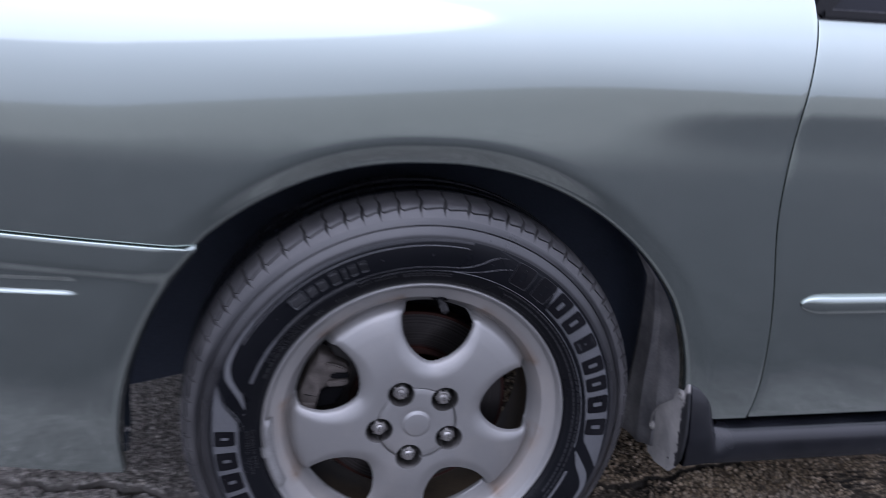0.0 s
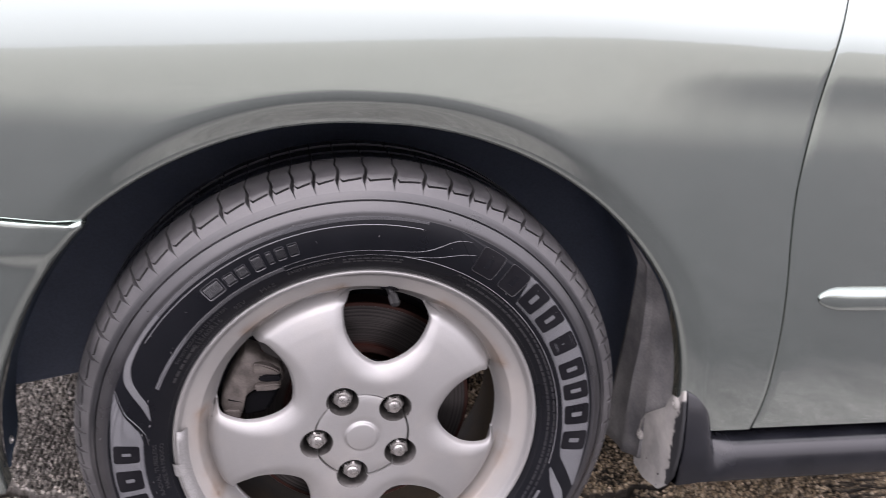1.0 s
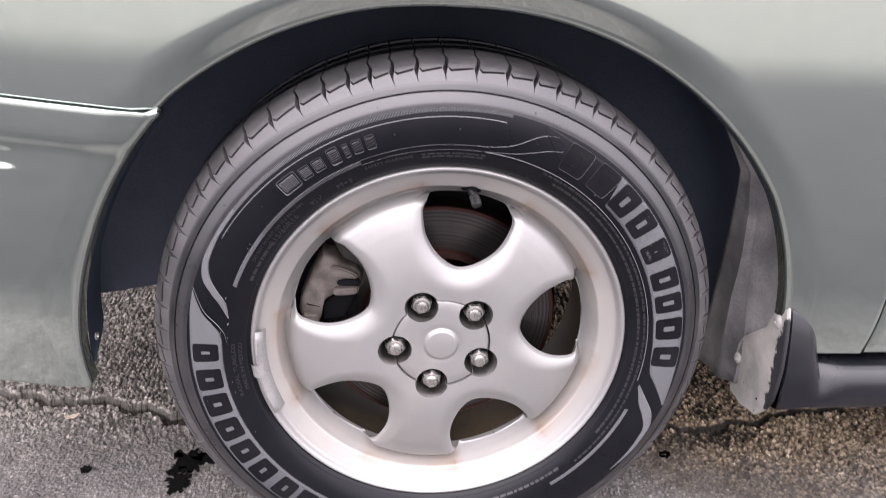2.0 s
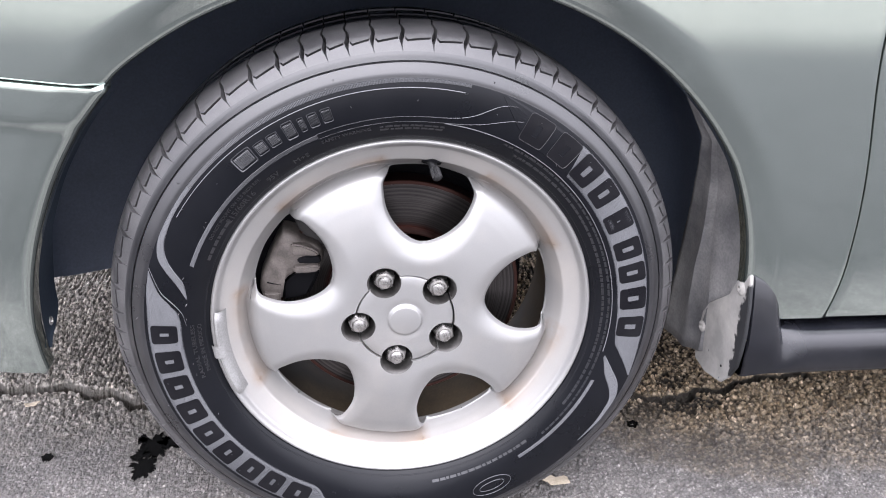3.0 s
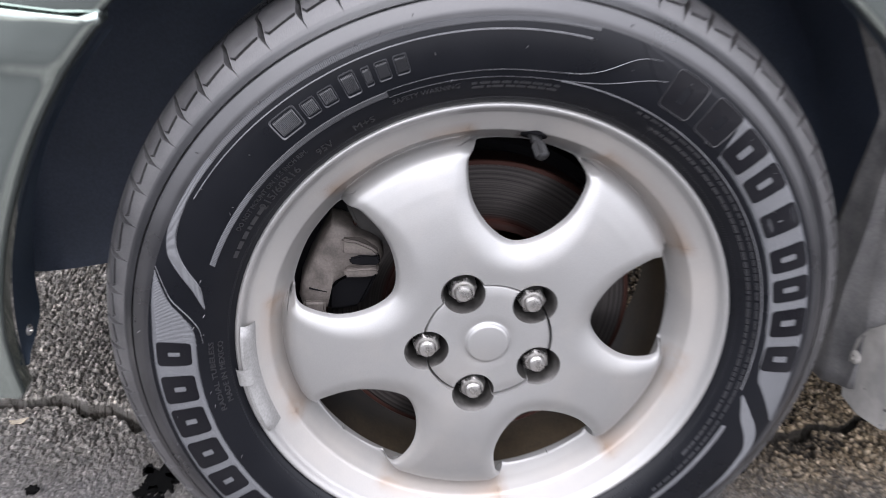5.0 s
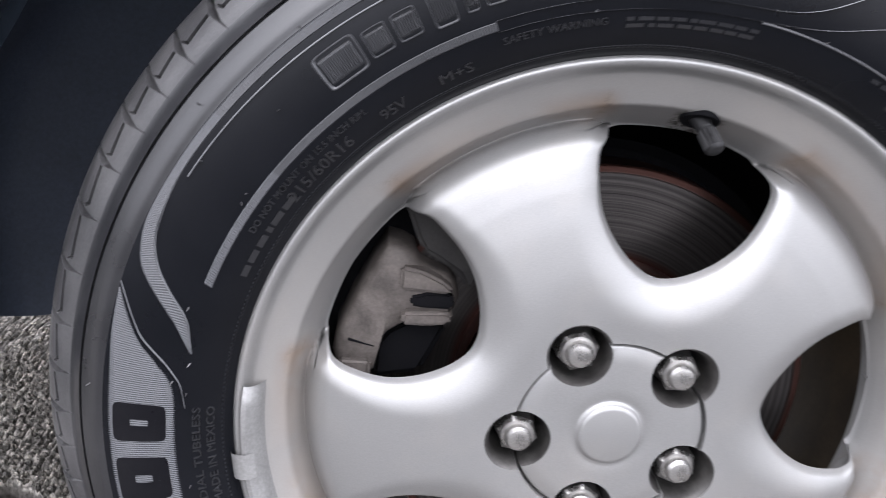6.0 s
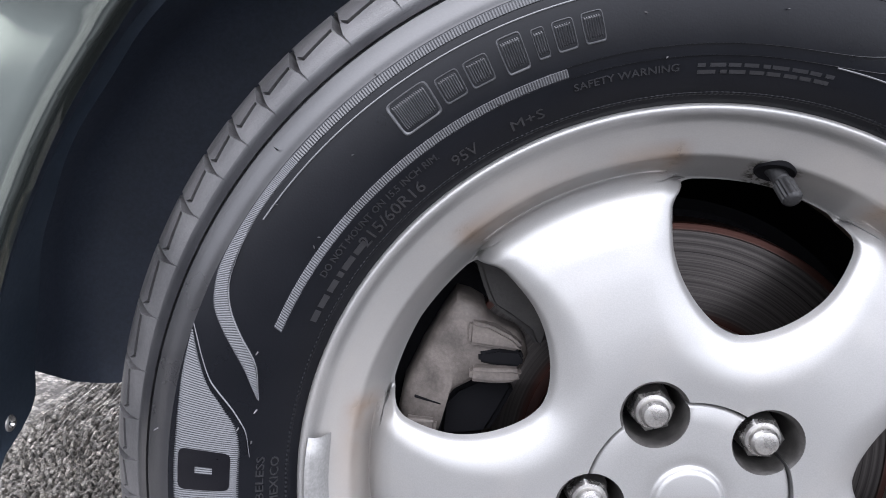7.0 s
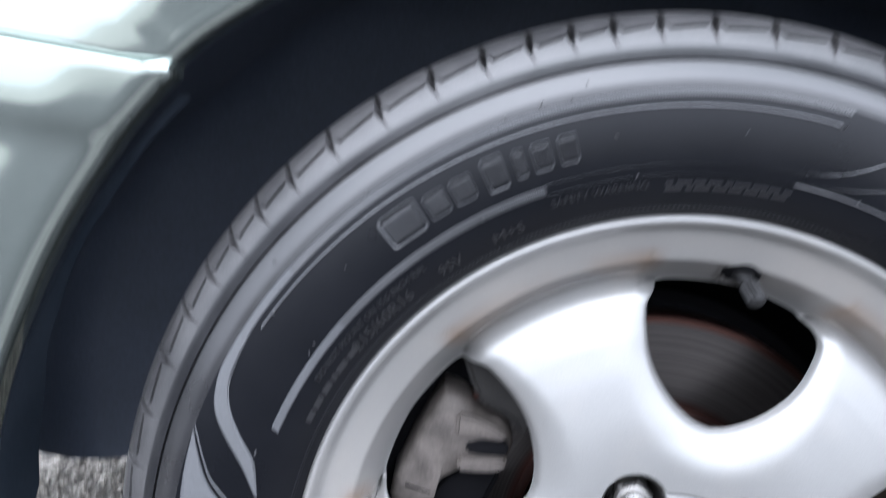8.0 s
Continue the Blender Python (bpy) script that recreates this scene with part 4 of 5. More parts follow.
def valve():
    bm = bmesh.new()
    mouth, tip = Vector(polar(0.1884, 81.9, 0.0268)), Vector(polar(0.1752, 79.4, 0.0080))
    base = mouth - (tip - mouth).normalized() * 0.007
    d = tip - base
    m = Matrix.Translation(base) @ d.to_track_quat("Z", "Y").to_matrix().to_4x4()
    L = d.length
    prof = [(0.0060, -0.004), (0.0060, 0.0005), (0.0056, 0.004), (0.0048, 0.009), (0.0046, L * 0.48), (0.0040, L * 0.50), (0.0040, L * 0.54), (0.0050, L * 0.56), (0.0050, L * 0.93), (0.0042, L * 0.98), (0.0030, L)]
    rings = [[bm.verts.new(m @ Vector((r * (1 + (0.14 if 7 <= i <= 8 and k % 2 else 0)) * math.cos(math.tau * k / 32), r * (1 + (0.14 if 7 <= i <= 8 and k % 2 else 0)) * math.sin(math.tau * k / 32), h))) for k in range(32)] for i, (r, h) in enumerate(prof)]
    for a, b in zip(rings, rings[1:]):
        for k in range(32):
            bm.faces.new((a[k], a[(k + 1) % 32], b[(k + 1) % 32], b[k]))
    bm.faces.new(rings[-1])
    out = Vector(polar(1, 81.9, 0)) - Vector((0, 0, ZC))
    face = -0.886 * out + Vector((0, -0.464, 0))
    seat = Matrix.Translation(mouth) @ face.to_track_quat("Z", "Y").to_matrix().to_4x4()
    hole = bmesh.new()
    edge = [[hole.verts.new(seat @ Vector((r * math.cos(math.tau * k / 40), r * math.sin(math.tau * k / 40), h))) for k in range(40)] for r, h in ((0.0112, -0.004), (0.0112, 0.0012), (0.0107, 0.0020), (0.0102, 0.0018), (0.0096, 0.0013))]
    for a, b in zip(edge, edge[1:]):
        for k in range(40):
            hole.faces.new((a[k], a[(k + 1) % 40], b[(k + 1) % 40], b[k]))
    hole.faces.new(edge[-1])
    part("valve_seat", hole, GAP, wheel, "black recess round the valve")
    return part("valve_stem", bm, CAPRUBBER, wheel, "black rubber valve with a ribbed cap")


valve()


def balance_weight():
    """Zinc clip-on weight along the rim's flange."""
    grid = []
    n = 24
    for k in range(n + 1):
        deg = 175.3 + (205.5 - 175.3) * k / n
        e = min(1, min(k, n - k) / 2)
        row = []
        for r, y in ((0.2155, 0.0005), (0.2150, -0.0035 * e), (0.2125, -0.0045 * e), (0.2085, -0.001 * e + 0.003 * (1 - e)), (0.2045, 0.0055 + 0.006 * (1 - e)), (0.2035, 0.013)):
            row.append(polar(r, deg, y))
        grid.append(row)
    mesh_object("balance_weight", [p for r in grid for p in r], grid_faces(n + 1, 6), LEAD, wheel, "grey clip-on balance weight", sharp=45)
    clip = []
    for deg in (186.3, 186.6, 190.4, 190.7):
        clip.append([polar(r, deg, y) for r, y in ((0.208, -0.0030), (0.2125, -0.0056), (0.2165, -0.0048), (0.2205, -0.0030), (0.2222, 0.0005), (0.2215, 0.004))])
    mesh_object("weight_clip", [p for r in clip for p in r], grid_faces(4, 6), LEAD, wheel, "bright steel clip of the weight", sharp=45)


balance_weight()

# ---- the tyre ----
SIDEWALL = [(0.2185, 0.0060), (0.2200, 0.0025), (0.2225, -0.0005), (0.2260, -0.0035), (0.2300, -0.0062), (0.2360, -0.0090), (0.2430, -0.0112), (0.2500, -0.0126), (0.2600, -0.0135), (0.2700, -0.0136), (0.2800, -0.0128), (0.2885, -0.0112), (0.2898, -0.0108), (0.2912, -0.0109), (0.2940, -0.0096), (0.2985, -0.0064), (0.3022, -0.0034), (0.3025, -0.0002), (0.3035, 0.0004), (0.3040, -0.0019), (0.3075, 0.0020), (0.3100, 0.0045)]
BUTTRESS = [(0.3114, 0.0054), (0.3130, 0.0066), (0.3175, 0.0095), (0.3222, 0.0130), (0.3262, 0.0172), (0.3292, 0.0220), (0.3312, 0.0280), (0.3324, 0.0350), (0.3331, 0.0430), (0.3334, 0.0520), (0.3334, 0.0620)]
TREAD_BACK = [(0.3255, 0.0625), (0.3250, 0.0705), (0.3320, 0.0710), (0.3320, 0.0900), (0.3255, 0.0905), (0.3250, 0.0985), (0.3320, 0.0990), (0.3320, 0.1200), (0.3250, 0.1210), (0.3250, 0.1290), (0.3320, 0.1300), (0.3312, 0.1480), (0.3280, 0.1630), (0.3220, 0.1740), (0.3120, 0.1860), (0.2900, 0.2030), (0.2600, 0.2060), (0.2300, 0.1900), (0.2150, 0.1700)]
SW_R = [r for r, _ in SIDEWALL]
SW_Y = [y for _, y in SIDEWALL]
BLOCKS = 72


def sidewall_y(r):
    return float(np.interp(r, SW_R, SW_Y))


def settle(x, y, z):
    """The tyre's foot: flat on the ground, bulging a little above it."""
    deg = math.degrees(math.atan2(z - ZC, x))
    k = math.exp(-((deg + 90) / 20) ** 2)
    r = math.hypot(x, z - ZC)
    y += (-0.005 if y < 0.1 else 0.005) * k * max(0, min(1, (r - 0.225) / 0.03)) * (r < 0.318)
    return (x, y, max(z, -0.0015))


def tyre():
    """Sidewall, a rounded buttress with leaf-shaped notches and a sipe from notch to notch, and the ribbed tread."""
    bp = np.array(BUTTRESS)
    length = np.r_[0, np.cumsum(np.hypot(*np.diff(bp, axis=0).T))]
    steps = [0, 0.0015, 0.003, 0.005, 0.0065, 0.008, 0.0092, 0.0104, 0.0112, 0.0116, 0.0119, 0.0138, 0.0141, 0.0146, 0.0155, 0.017, 0.019, 0.021, 0.0235, 0.026, 0.029, 0.032, 0.036, 0.041, 0.047, 0.053, length[-1]]
    q_of = [-1.3, -1.0, -0.55, 0.0, 0.55, 1.0, 1.3]
    between = 8
    widths = [5 - 0.95 * math.cos(math.tau * (5 * b - 142) / 40) for b in range(BLOCKS)]
    place = [math.tau * sum(widths[:b]) / sum(widths) for b in range(BLOCKS + 1)]

    def ring(r, y, s, nr, ny):
        out = []
        w = float(np.interp(s, [-0.001, 0.006, 0.009, 0.013, 0.019, 0.030, 0.062], [0.0004, 0.0008, 0.0018, 0.0027, 0.0023, 0.0014, 0.0010]))
        depth = float(np.interp(s, [-0.001, 0.006, 0.009, 0.013, 0.019, 0.030, 0.062], [0, 0.0012, 0.0044, 0.0082, 0.0098, 0.0085, 0.0075]))
        slant = 0.0042 * math.exp(-((s - 0.0128) / 0.007) ** 2) if s >= 0 else 0.0
        lean = 0.0012 * math.sin(s * 180) / 0.33
        for b in range(BLOCKS):
            a0, a1 = place[b], place[b + 1]
            cells = [(a0 + q * w / 0.33, depth * max(0.0, 1 - abs(q)) ** 0.6) for q in q_of]
            lo, hi = 1.3 * w / 0.33, 1.3 * w / 0.33
            sipe = 0.0065 if 0.01185 < s < 0.01385 else 0.0
            cells += [(a0 + lo + (a1 - a0 - lo - hi) * (k + 1) / (between + 1), sipe) for k in range(between)]
            for a, d in cells:
                slide = -slant * max(-0.5, min(0.5, (a - a0) / (a1 - a0) - 0.5))
                out.append(settle(*polar(r - d * nr + slide * -ny, math.degrees(a + lean), y - d * ny + slide * nr)))
        return out

    verts, mats = [], []
    for k, (r, y) in enumerate(SIDEWALL):
        verts += ring(r, y, -0.001, 1, 0)
        mats.append(2 if r > 0.2884 else 0)
    for s in steps:
        r, y = float(np.interp(s, length, bp[:, 0])), float(np.interp(s, length, bp[:, 1]))
        r2, y2 = float(np.interp(s + 0.002, length, bp[:, 0])), float(np.interp(s + 0.002, length, bp[:, 1]))
        r1, y1 = float(np.interp(s - 0.002, length, bp[:, 0])), float(np.interp(s - 0.002, length, bp[:, 1]))
        h = math.hypot(r2 - r1, y2 - y1)
        verts += ring(r, y, s, (y2 - y1) / h, -(r2 - r1) / h)
        mats.append(1)
    for r, y in TREAD_BACK:
        verts += ring(r, y, 0.062 if r > 0.33 else 0.036, 0.9 if r > 0.33 else 0, 0)
        # Shade under the arch is put into the crown as the darkest rubber.
        mats.append(0)
    n = BLOCKS * (len(q_of) + between)
    me = bpy.data.meshes.new("tyre")
    me.from_pydata(verts, [], grid_faces(len(mats), n, True))
    for m in (RUBBER, TREAD, EDGE):
        me.materials.append(m)
    me.polygons.foreach_set("material_index", [mats[p.index // n] for p in me.polygons])
    me.polygons.foreach_set("use_smooth", [True] * len(me.polygons))
    me.set_sharp_from_angle(angle=radians(32))
    ob = new("tyre", me)
    ob.parent = wheel
    return tagged(ob, "black road tyre with worn grey shoulder blocks")


tyre()


def curve_at(points, f):
    """A point (r, deg) on a polyline of such points, by its share of the way."""
    s = f * (len(points) - 1)
    i = min(int(s), len(points) - 2)
    t = s - i
    return points[i][0] + (points[i + 1][0] - points[i][0]) * t, points[i][1] + (points[i + 1][1] - points[i][1]) * t


def ribbon(name, outer, inner, ribs, lift, material, label="", ridge=0.00035, across=6):
    """A raised field on the sidewall between two lines, with fine ribs across it."""
    n = max(2, ribs * 2)
    verts = []
    for k in range(n + 1):
        ro, ao = curve_at(outer, k / n)
        ri, ai = curve_at(inner, k / n)
        up = lift + (ridge if k % 2 else 0.0)
        for j in range(across + 1):
            f = j / across
            r, a = ro + (ri - ro) * f, ao + (ai - ao) * f
            h = up if 0 < j < across else -0.0006
            verts.append(settle(*polar(r, a, sidewall_y(r) - h)))
    return mesh_object(name, verts, grid_faces(n + 1, across + 1), material, wheel, label, smooth=False)


def rounded(values, width):
    """A run of numbers with its corners rounded and its ends kept."""
    v = np.array(values, dtype=float)
    pad = np.r_[2 * v[0] - v[width:0:-1], v, 2 * v[-1] - v[-2:-width - 2:-1]]
    k = np.hanning(2 * width + 1)
    return np.convolve(pad, k / k.sum(), mode="valid")


def even(points, n):
    """A polyline of (r, deg) resampled to n + 1 points at even steps of length."""
    p = np.array([(r * math.cos(radians(a)), r * math.sin(radians(a)), r, a) for r, a in points])
    d = np.r_[0, np.cumsum(np.hypot(*np.diff(p[:, :2], axis=0).T))]
    s = np.linspace(0, d[-1], n + 1)
    w = max(2, n // 9)
    return list(zip(rounded(np.interp(s, d, p[:, 2]), w), rounded(np.interp(s, d, p[:, 3]), w)))


def by_angle(points, a0, a1, n):
    """A line of (r, deg) sampled at even angles."""
    q = sorted(points, key=lambda v: v[1])
    aa = np.linspace(a0, a1, n + 1)
    return list(zip(rounded(np.interp(aa, [v[1] for v in q], [v[0] for v in q]), max(2, n // 40)), aa))


# grey ribbed fields; their fading sheen towards the top is painted as darker rubber
ribbon("word_field", by_angle([(0.2885, 164), (0.2885, 256)], 164.4, 254, 200), by_angle([(0.2876, 164.4), (0.2851, 165.3), (0.2716, 169.8), (0.2567, 172.5), (0.2473, 175.1), (0.2452, 177), (0.2450, 245), (0.262, 249), (0.2876, 254)], 164.4, 254, 200), 330, 0.0004, PANEL, "grey ribbed field on the sidewall")
ribbon("word_field", by_angle([(0.2885, -16), (0.2885, 74)], 50, -15.8, 200), by_angle([(0.2448, 58), (0.2449, 6), (0.2470, -3), (0.2520, -7.5), (0.2680, -11.5), (0.2860, -15.8)], 47, -15.8, 200), 250, 0.0004, PANEL, "grey ribbed field on the sidewall")
ribbon("word_field", by_angle([(0.2885, -16), (0.2885, 74)], 71, 50, 60), by_angle([(0.2860, 71), (0.2760, 69.0), (0.2600, 65.5), (0.2480, 61.5), (0.2448, 58), (0.2448, 40)], 71, 47, 60), 80, 0.0004, RUBBER, "ribbed field on the sidewall, painted dark for its missing sheen", 0.0001)
ribbon("wave_stripe", even([(0.2886, 143), (0.2886, 150), (0.2888, 157), (0.2836, 161.1), (0.2697, 164), (0.2566, 166.6), (0.2447, 170.3)], 80), even([(0.2828, 143), (0.2832, 150), (0.2805, 157), (0.2734, 160.1), (0.2624, 162.7), (0.2495, 165.3), (0.2440, 169.9)], 80), 150, 0.0005, PANEL, "grey ribbed wave on the sidewall")
ribbon("wave_stripe", even([(0.2885, 78), (0.2886, 100), (0.2886, 128), (0.2886, 143)], 80), even([(0.2850, 78), (0.2830, 100), (0.2826, 128), (0.2828, 143)], 80), 210, 0.0005, FAINT, "ribbed band on the sidewall, painted dark for its missing sheen")
ribbon("inner_stripe", by_angle([(0.2490, 80), (0.2490, 162)], 144, 160.4, 60), by_angle([(0.2434, 80), (0.2434, 162)], 144, 160.8, 60), 52, 0.0004, PANEL, "grey ribbed inner stripe")
ribbon("inner_stripe", by_angle([(0.2490, 80), (0.2490, 162)], 113, 144, 60), by_angle([(0.2434, 80), (0.2434, 162)], 113, 144, 60), 98, 0.0004, FAINT, "ribbed inner stripe, painted dark for its missing sheen")
ribbon("inner_stripe", by_angle([(0.2490, -60), (0.2490, -10)], -19.6, -53, 60), by_angle([(0.2440, -60), (0.2440, -10)], -19.9, -53, 60), 110, 0.0004, PANEL, "grey ribbed inner stripe")
ribbon("wave_stripe", even([(0.2475, -11.0), (0.262, -14.5), (0.279, -18), (0.2885, -22), (0.2885, -31), (0.2840, -38)], 80), even([(0.2463, -12), (0.255, -17.2), (0.270, -20.8), (0.280, -23.8), (0.283, -31), (0.2828, -38)], 80), 130, 0.0005, PANEL, "grey ribbed wave on the sidewall")
ribbon("bead_teeth", by_angle([(0.2262, 0), (0.2262, 360)], 0, 360, 400), by_angle([(0.2238, 0), (0.2238, 360)], 0, 360, 400), 520, 0.0002, RUBBER, "fine teeth beside the rim", 0.0004, 3)


def raised_line(points, width=0.0010, lift=0.0009, n=90):
    p = even(points, n)
    out = [(r + width / 2, a) for r, a in p]
    inn = [(r - width / 2, a) for r, a in p]
    if abs(points[0][0] - points[-1][0]) > 0.02:
        out = [(r, a + 0.09) for r, a in p]
        inn = [(r, a - 0.09) for r, a in p]
    verts = []
    for (ro, ao), (ri, ai) in zip(out, inn):
        for f, h in ((0, -0.0004), (0.25, lift), (0.75, lift), (1, -0.0004)):
            r, a = ro + (ri - ro) * f, ao + (ai - ao) * f
            verts.append(settle(*polar(r, a, sidewall_y(r) - h)))
    return mesh_object("raised_line", verts, grid_faces(n + 1, 4), LINE, wheel, "thin raised line on the sidewall")


raised_line([(0.2490, 113), (0.2490, 100), (0.2490, 86), (0.2500, 81), (0.2530, 77.5), (0.2600, 74.5), (0.2700, 72.3), (0.2790, 70.0), (0.2815, 67.0)])
raised_line([(0.2434, 113), (0.2434, 100), (0.2434, 84), (0.2450, 78.5), (0.2500, 73.5), (0.2580, 70.0), (0.2660, 67.0), (0.2700, 64.5)])
raised_line([(0.2434, 82), (0.2434, 70), (0.2434, 50), (0.2434, 20), (0.2434, 0), (0.2434, -10)])
raised_line([(0.2790, 79), (0.2790, 100), (0.2790, 125), (0.2800, 150)])
raised_line([(0.2850, 150), (0.2795, 158), (0.2734, 160.5), (0.2624, 163.1), (0.2495, 165.7), (0.2440, 170.2)])
raised_line([(0.2884, 163.7), (0.2851, 164.7), (0.2716, 169.2), (0.2567, 171.9), (0.2473, 174.5), (0.2440, 178)])


def word_bar(a0, a1, r0, r1, material, slot, lift=0.0009):
    """One plain rounded bar in a word's place on the sidewall, with a slot along it."""
    am, rm = (a0 + a1) / 2, (r0 + r1) / 2
    hw, hh = (a1 - a0) / 2, (r1 - r0) / 2
    verts, faces = [], []
    n = 28
    for scale, h in ((1.0, -0.0004), (0.98, lift), (slot, lift), (slot * 0.9, -0.0003)):
        for k in range(n):
            t = math.tau * k / n
            c, s = math.cos(t), math.sin(t)
            q = 0.24
            sx = math.copysign(abs(c) ** q, c)
            sy = math.copysign(abs(s) ** q, s)
            kx = scale if scale > 0.7 else scale * 0.55
            a, r = am + hw * sx * kx, rm + hh * sy * scale
            verts.append(settle(*polar(r, a, sidewall_y(r) - h)))
    faces = grid_faces(4, n, True)
    return mesh_object("word_bar", verts, faces, material, wheel, sharp=30)


for c, w in ((-179.8, 5.0), (-172.2, 6.0), (-164.7, 6.4), (-156.9, 6.4), (-149.2, 6.2), (-141.6, 6.0), (-133.6, 5.6), (-126.6, 5.6), (-119.0, 6.6)):
    word_bar(c - w / 2, c + w / 2, 0.2536, 0.2828, LETTER, 0.34)
for c, w in ((60.6, 6.4), (52.4, 6.0), (44.8, 6.0), (37.4, 5.4), (20.8, 5.4), (14.0, 5.2), (6.6, 6.2), (-1.6, 6.0)):
    word_bar(c - w / 2, c + w / 2, 0.2520, 0.2842, LETTER, 0.42)
for c, w in ((60.6, 6.4), (52.4, 6.0), (44.8, 6.0)):
    word_bar(c - w / 2 - 0.12, c + w / 2 + 0.12, 0.2515, 0.2847, EDGE, 0.965, 0.0010)
word_bar(26.4, 31.6, 0.252, 0.2842, LETTER, 0.12)
for a0, a1, r0, r1 in ((132.6, 127.4, 0.2552, 0.2742), (126.8, 124.0, 0.2568, 0.2712), (123.4, 120.6, 0.2568, 0.2712), (119.3, 116.6, 0.2548, 0.2742), (115.6, 114.2, 0.2565, 0.2722), (113.4, 111.1, 0.2565, 0.2722), (110.3, 108.0, 0.2565, 0.2722)):
    word_bar(a1, a0, r0, r1, FAINT, 0.935, 0.0007)
    d, e = (a0 - a1) * 0.11, (r1 - r0) * 0.09
    ribbon("word_fill", [(r1 - e, a0 - d), (r1 - e, a1 + d)], [(r0 + e, a0 - d), (r0 + e, a1 + d)], max(3, round((a0 - a1) * 3)), 0.0002, WORD, "finely ribbed dark bar", 0.0006)


def text_on_tyre(words, a0, r, height, lift=0.0009, a1=None):
    """Raised words along the sidewall, read clockwise from the angle a0."""
    cu = bpy.data.curves.new("words", "FONT")
    cu.body = words
    cu.size = 1.0
    cu.resolution_u = 2
    cu.extrude = 0.04
    tmp = new("words", cu)
    me = bpy.data.meshes.new_from_object(tmp.evaluated_get(bpy.context.evaluated_depsgraph_get()))
    bpy.data.objects.remove(tmp, do_unlink=True)
    bm = bmesh.new()
    bm.from_mesh(me)
    k = height / 0.70
    length = max(v.co.x for v in bm.verts)
    squeeze = 1.0 if a1 is None else radians(a0 - a1) * (r + height / 2) / (length * k)
    for v in bm.verts:
        rr = r + v.co.y * k
        a = a0 - math.degrees(v.co.x * k * squeeze / (r + height / 2))
        v.co = Vector(settle(*polar(rr, a, sidewall_y(rr) - (lift if v.co.z > 0 else -0.0004))))
    return part("raised_word", bm, WORD, wheel, "small raised moulded words", smooth=False)


text_on_tyre("215/60R16", 145.8, 0.2288, 0.0062, a1=134.6)
text_on_tyre("95V", 130.0, 0.2288, 0.0055, a1=126.3)
text_on_tyre("M+S", 121.6, 0.2296, 0.0048, a1=117.0)
text_on_tyre("DO NOT MOUNT ON 15.5 INCH RIM.", 152.0, 0.2372, 0.0036, a1=131.0)
text_on_tyre("SAFETY WARNING", 112.8, 0.2365, 0.0036, a1=100.2)
text_on_tyre("RADIAL TUBELESS", 195.0, 0.2362, 0.0042, a1=178.0)
text_on_tyre("MADE IN MEXICO", 193.5, 0.2290, 0.0042, a1=178.0)


def small_bars(a0, a1, r, height, seed):
    """A line of small unreadable words, each a plain raised bar."""
    rnd = random.Random(seed)
    a = a0
    while a > a1:
        w = rnd.uniform(0.7, 2.2)
        verts, faces = [], [(0, 1, 2, 3), (12, 15, 14, 13)]
        for k in range(4):
            b = a - w * k / 3
            for q, h in ((r, 0.0004), (r + height, 0.0004), (r + height, -0.0004), (r, -0.0004)):
                verts.append(settle(*polar(q, b, sidewall_y(q) - h)))
        for k in range(3):
            for q in range(4):
                faces.append((k * 4 + q, k * 4 + (q + 1) % 4, (k + 1) * 4 + (q + 1) % 4, (k + 1) * 4 + q))
        mesh_object("small_bar", verts, faces, WORD, wheel, smooth=False)
        a -= w + rnd.uniform(0.25, 0.6)


small_bars(98, 82, 0.2378, 0.0018, 1)
small_bars(98, 84, 0.2345, 0.0018, 2)
small_bars(66, -42, 0.2385, 0.0022, 3)
small_bars(62, -30, 0.2318, 0.0026, 4)
small_bars(158, 147, 0.2300, 0.0032, 5)
small_bars(-48, -80, 0.2330, 0.0030, 6)


def oval_mark(a0, r0, wide, high, width=0.0007, lift=0.0006):
    """A plain raised oval ring on the sidewall."""
    n = 72
    verts = []
    for k in range(n):
        t = math.tau * k / n
        for q, h in ((1.0, -0.0004), (0.75, lift), (0.25, lift), (0.0, -0.0004)):
            u, v = (wide + width * (q - 0.5)) * math.cos(t), (high + width * (q - 0.5)) * math.sin(t)
            r = r0 + v
            verts.append(settle(*polar(r, a0 + math.degrees(u / r0), sidewall_y(r) - h)))
    faces = [(k * 4 + j, k * 4 + j + 1, ((k + 1) % n) * 4 + j + 1, ((k + 1) % n) * 4 + j) for k in range(n) for j in range(3)]
    return mesh_object("oval_mark", verts, faces, PANEL, wheel, "plain raised oval on the sidewall")


oval_mark(-64.0, 0.2660, 0.026, 0.0125)
oval_mark(-64.0, 0.2660, 0.017, 0.0060)


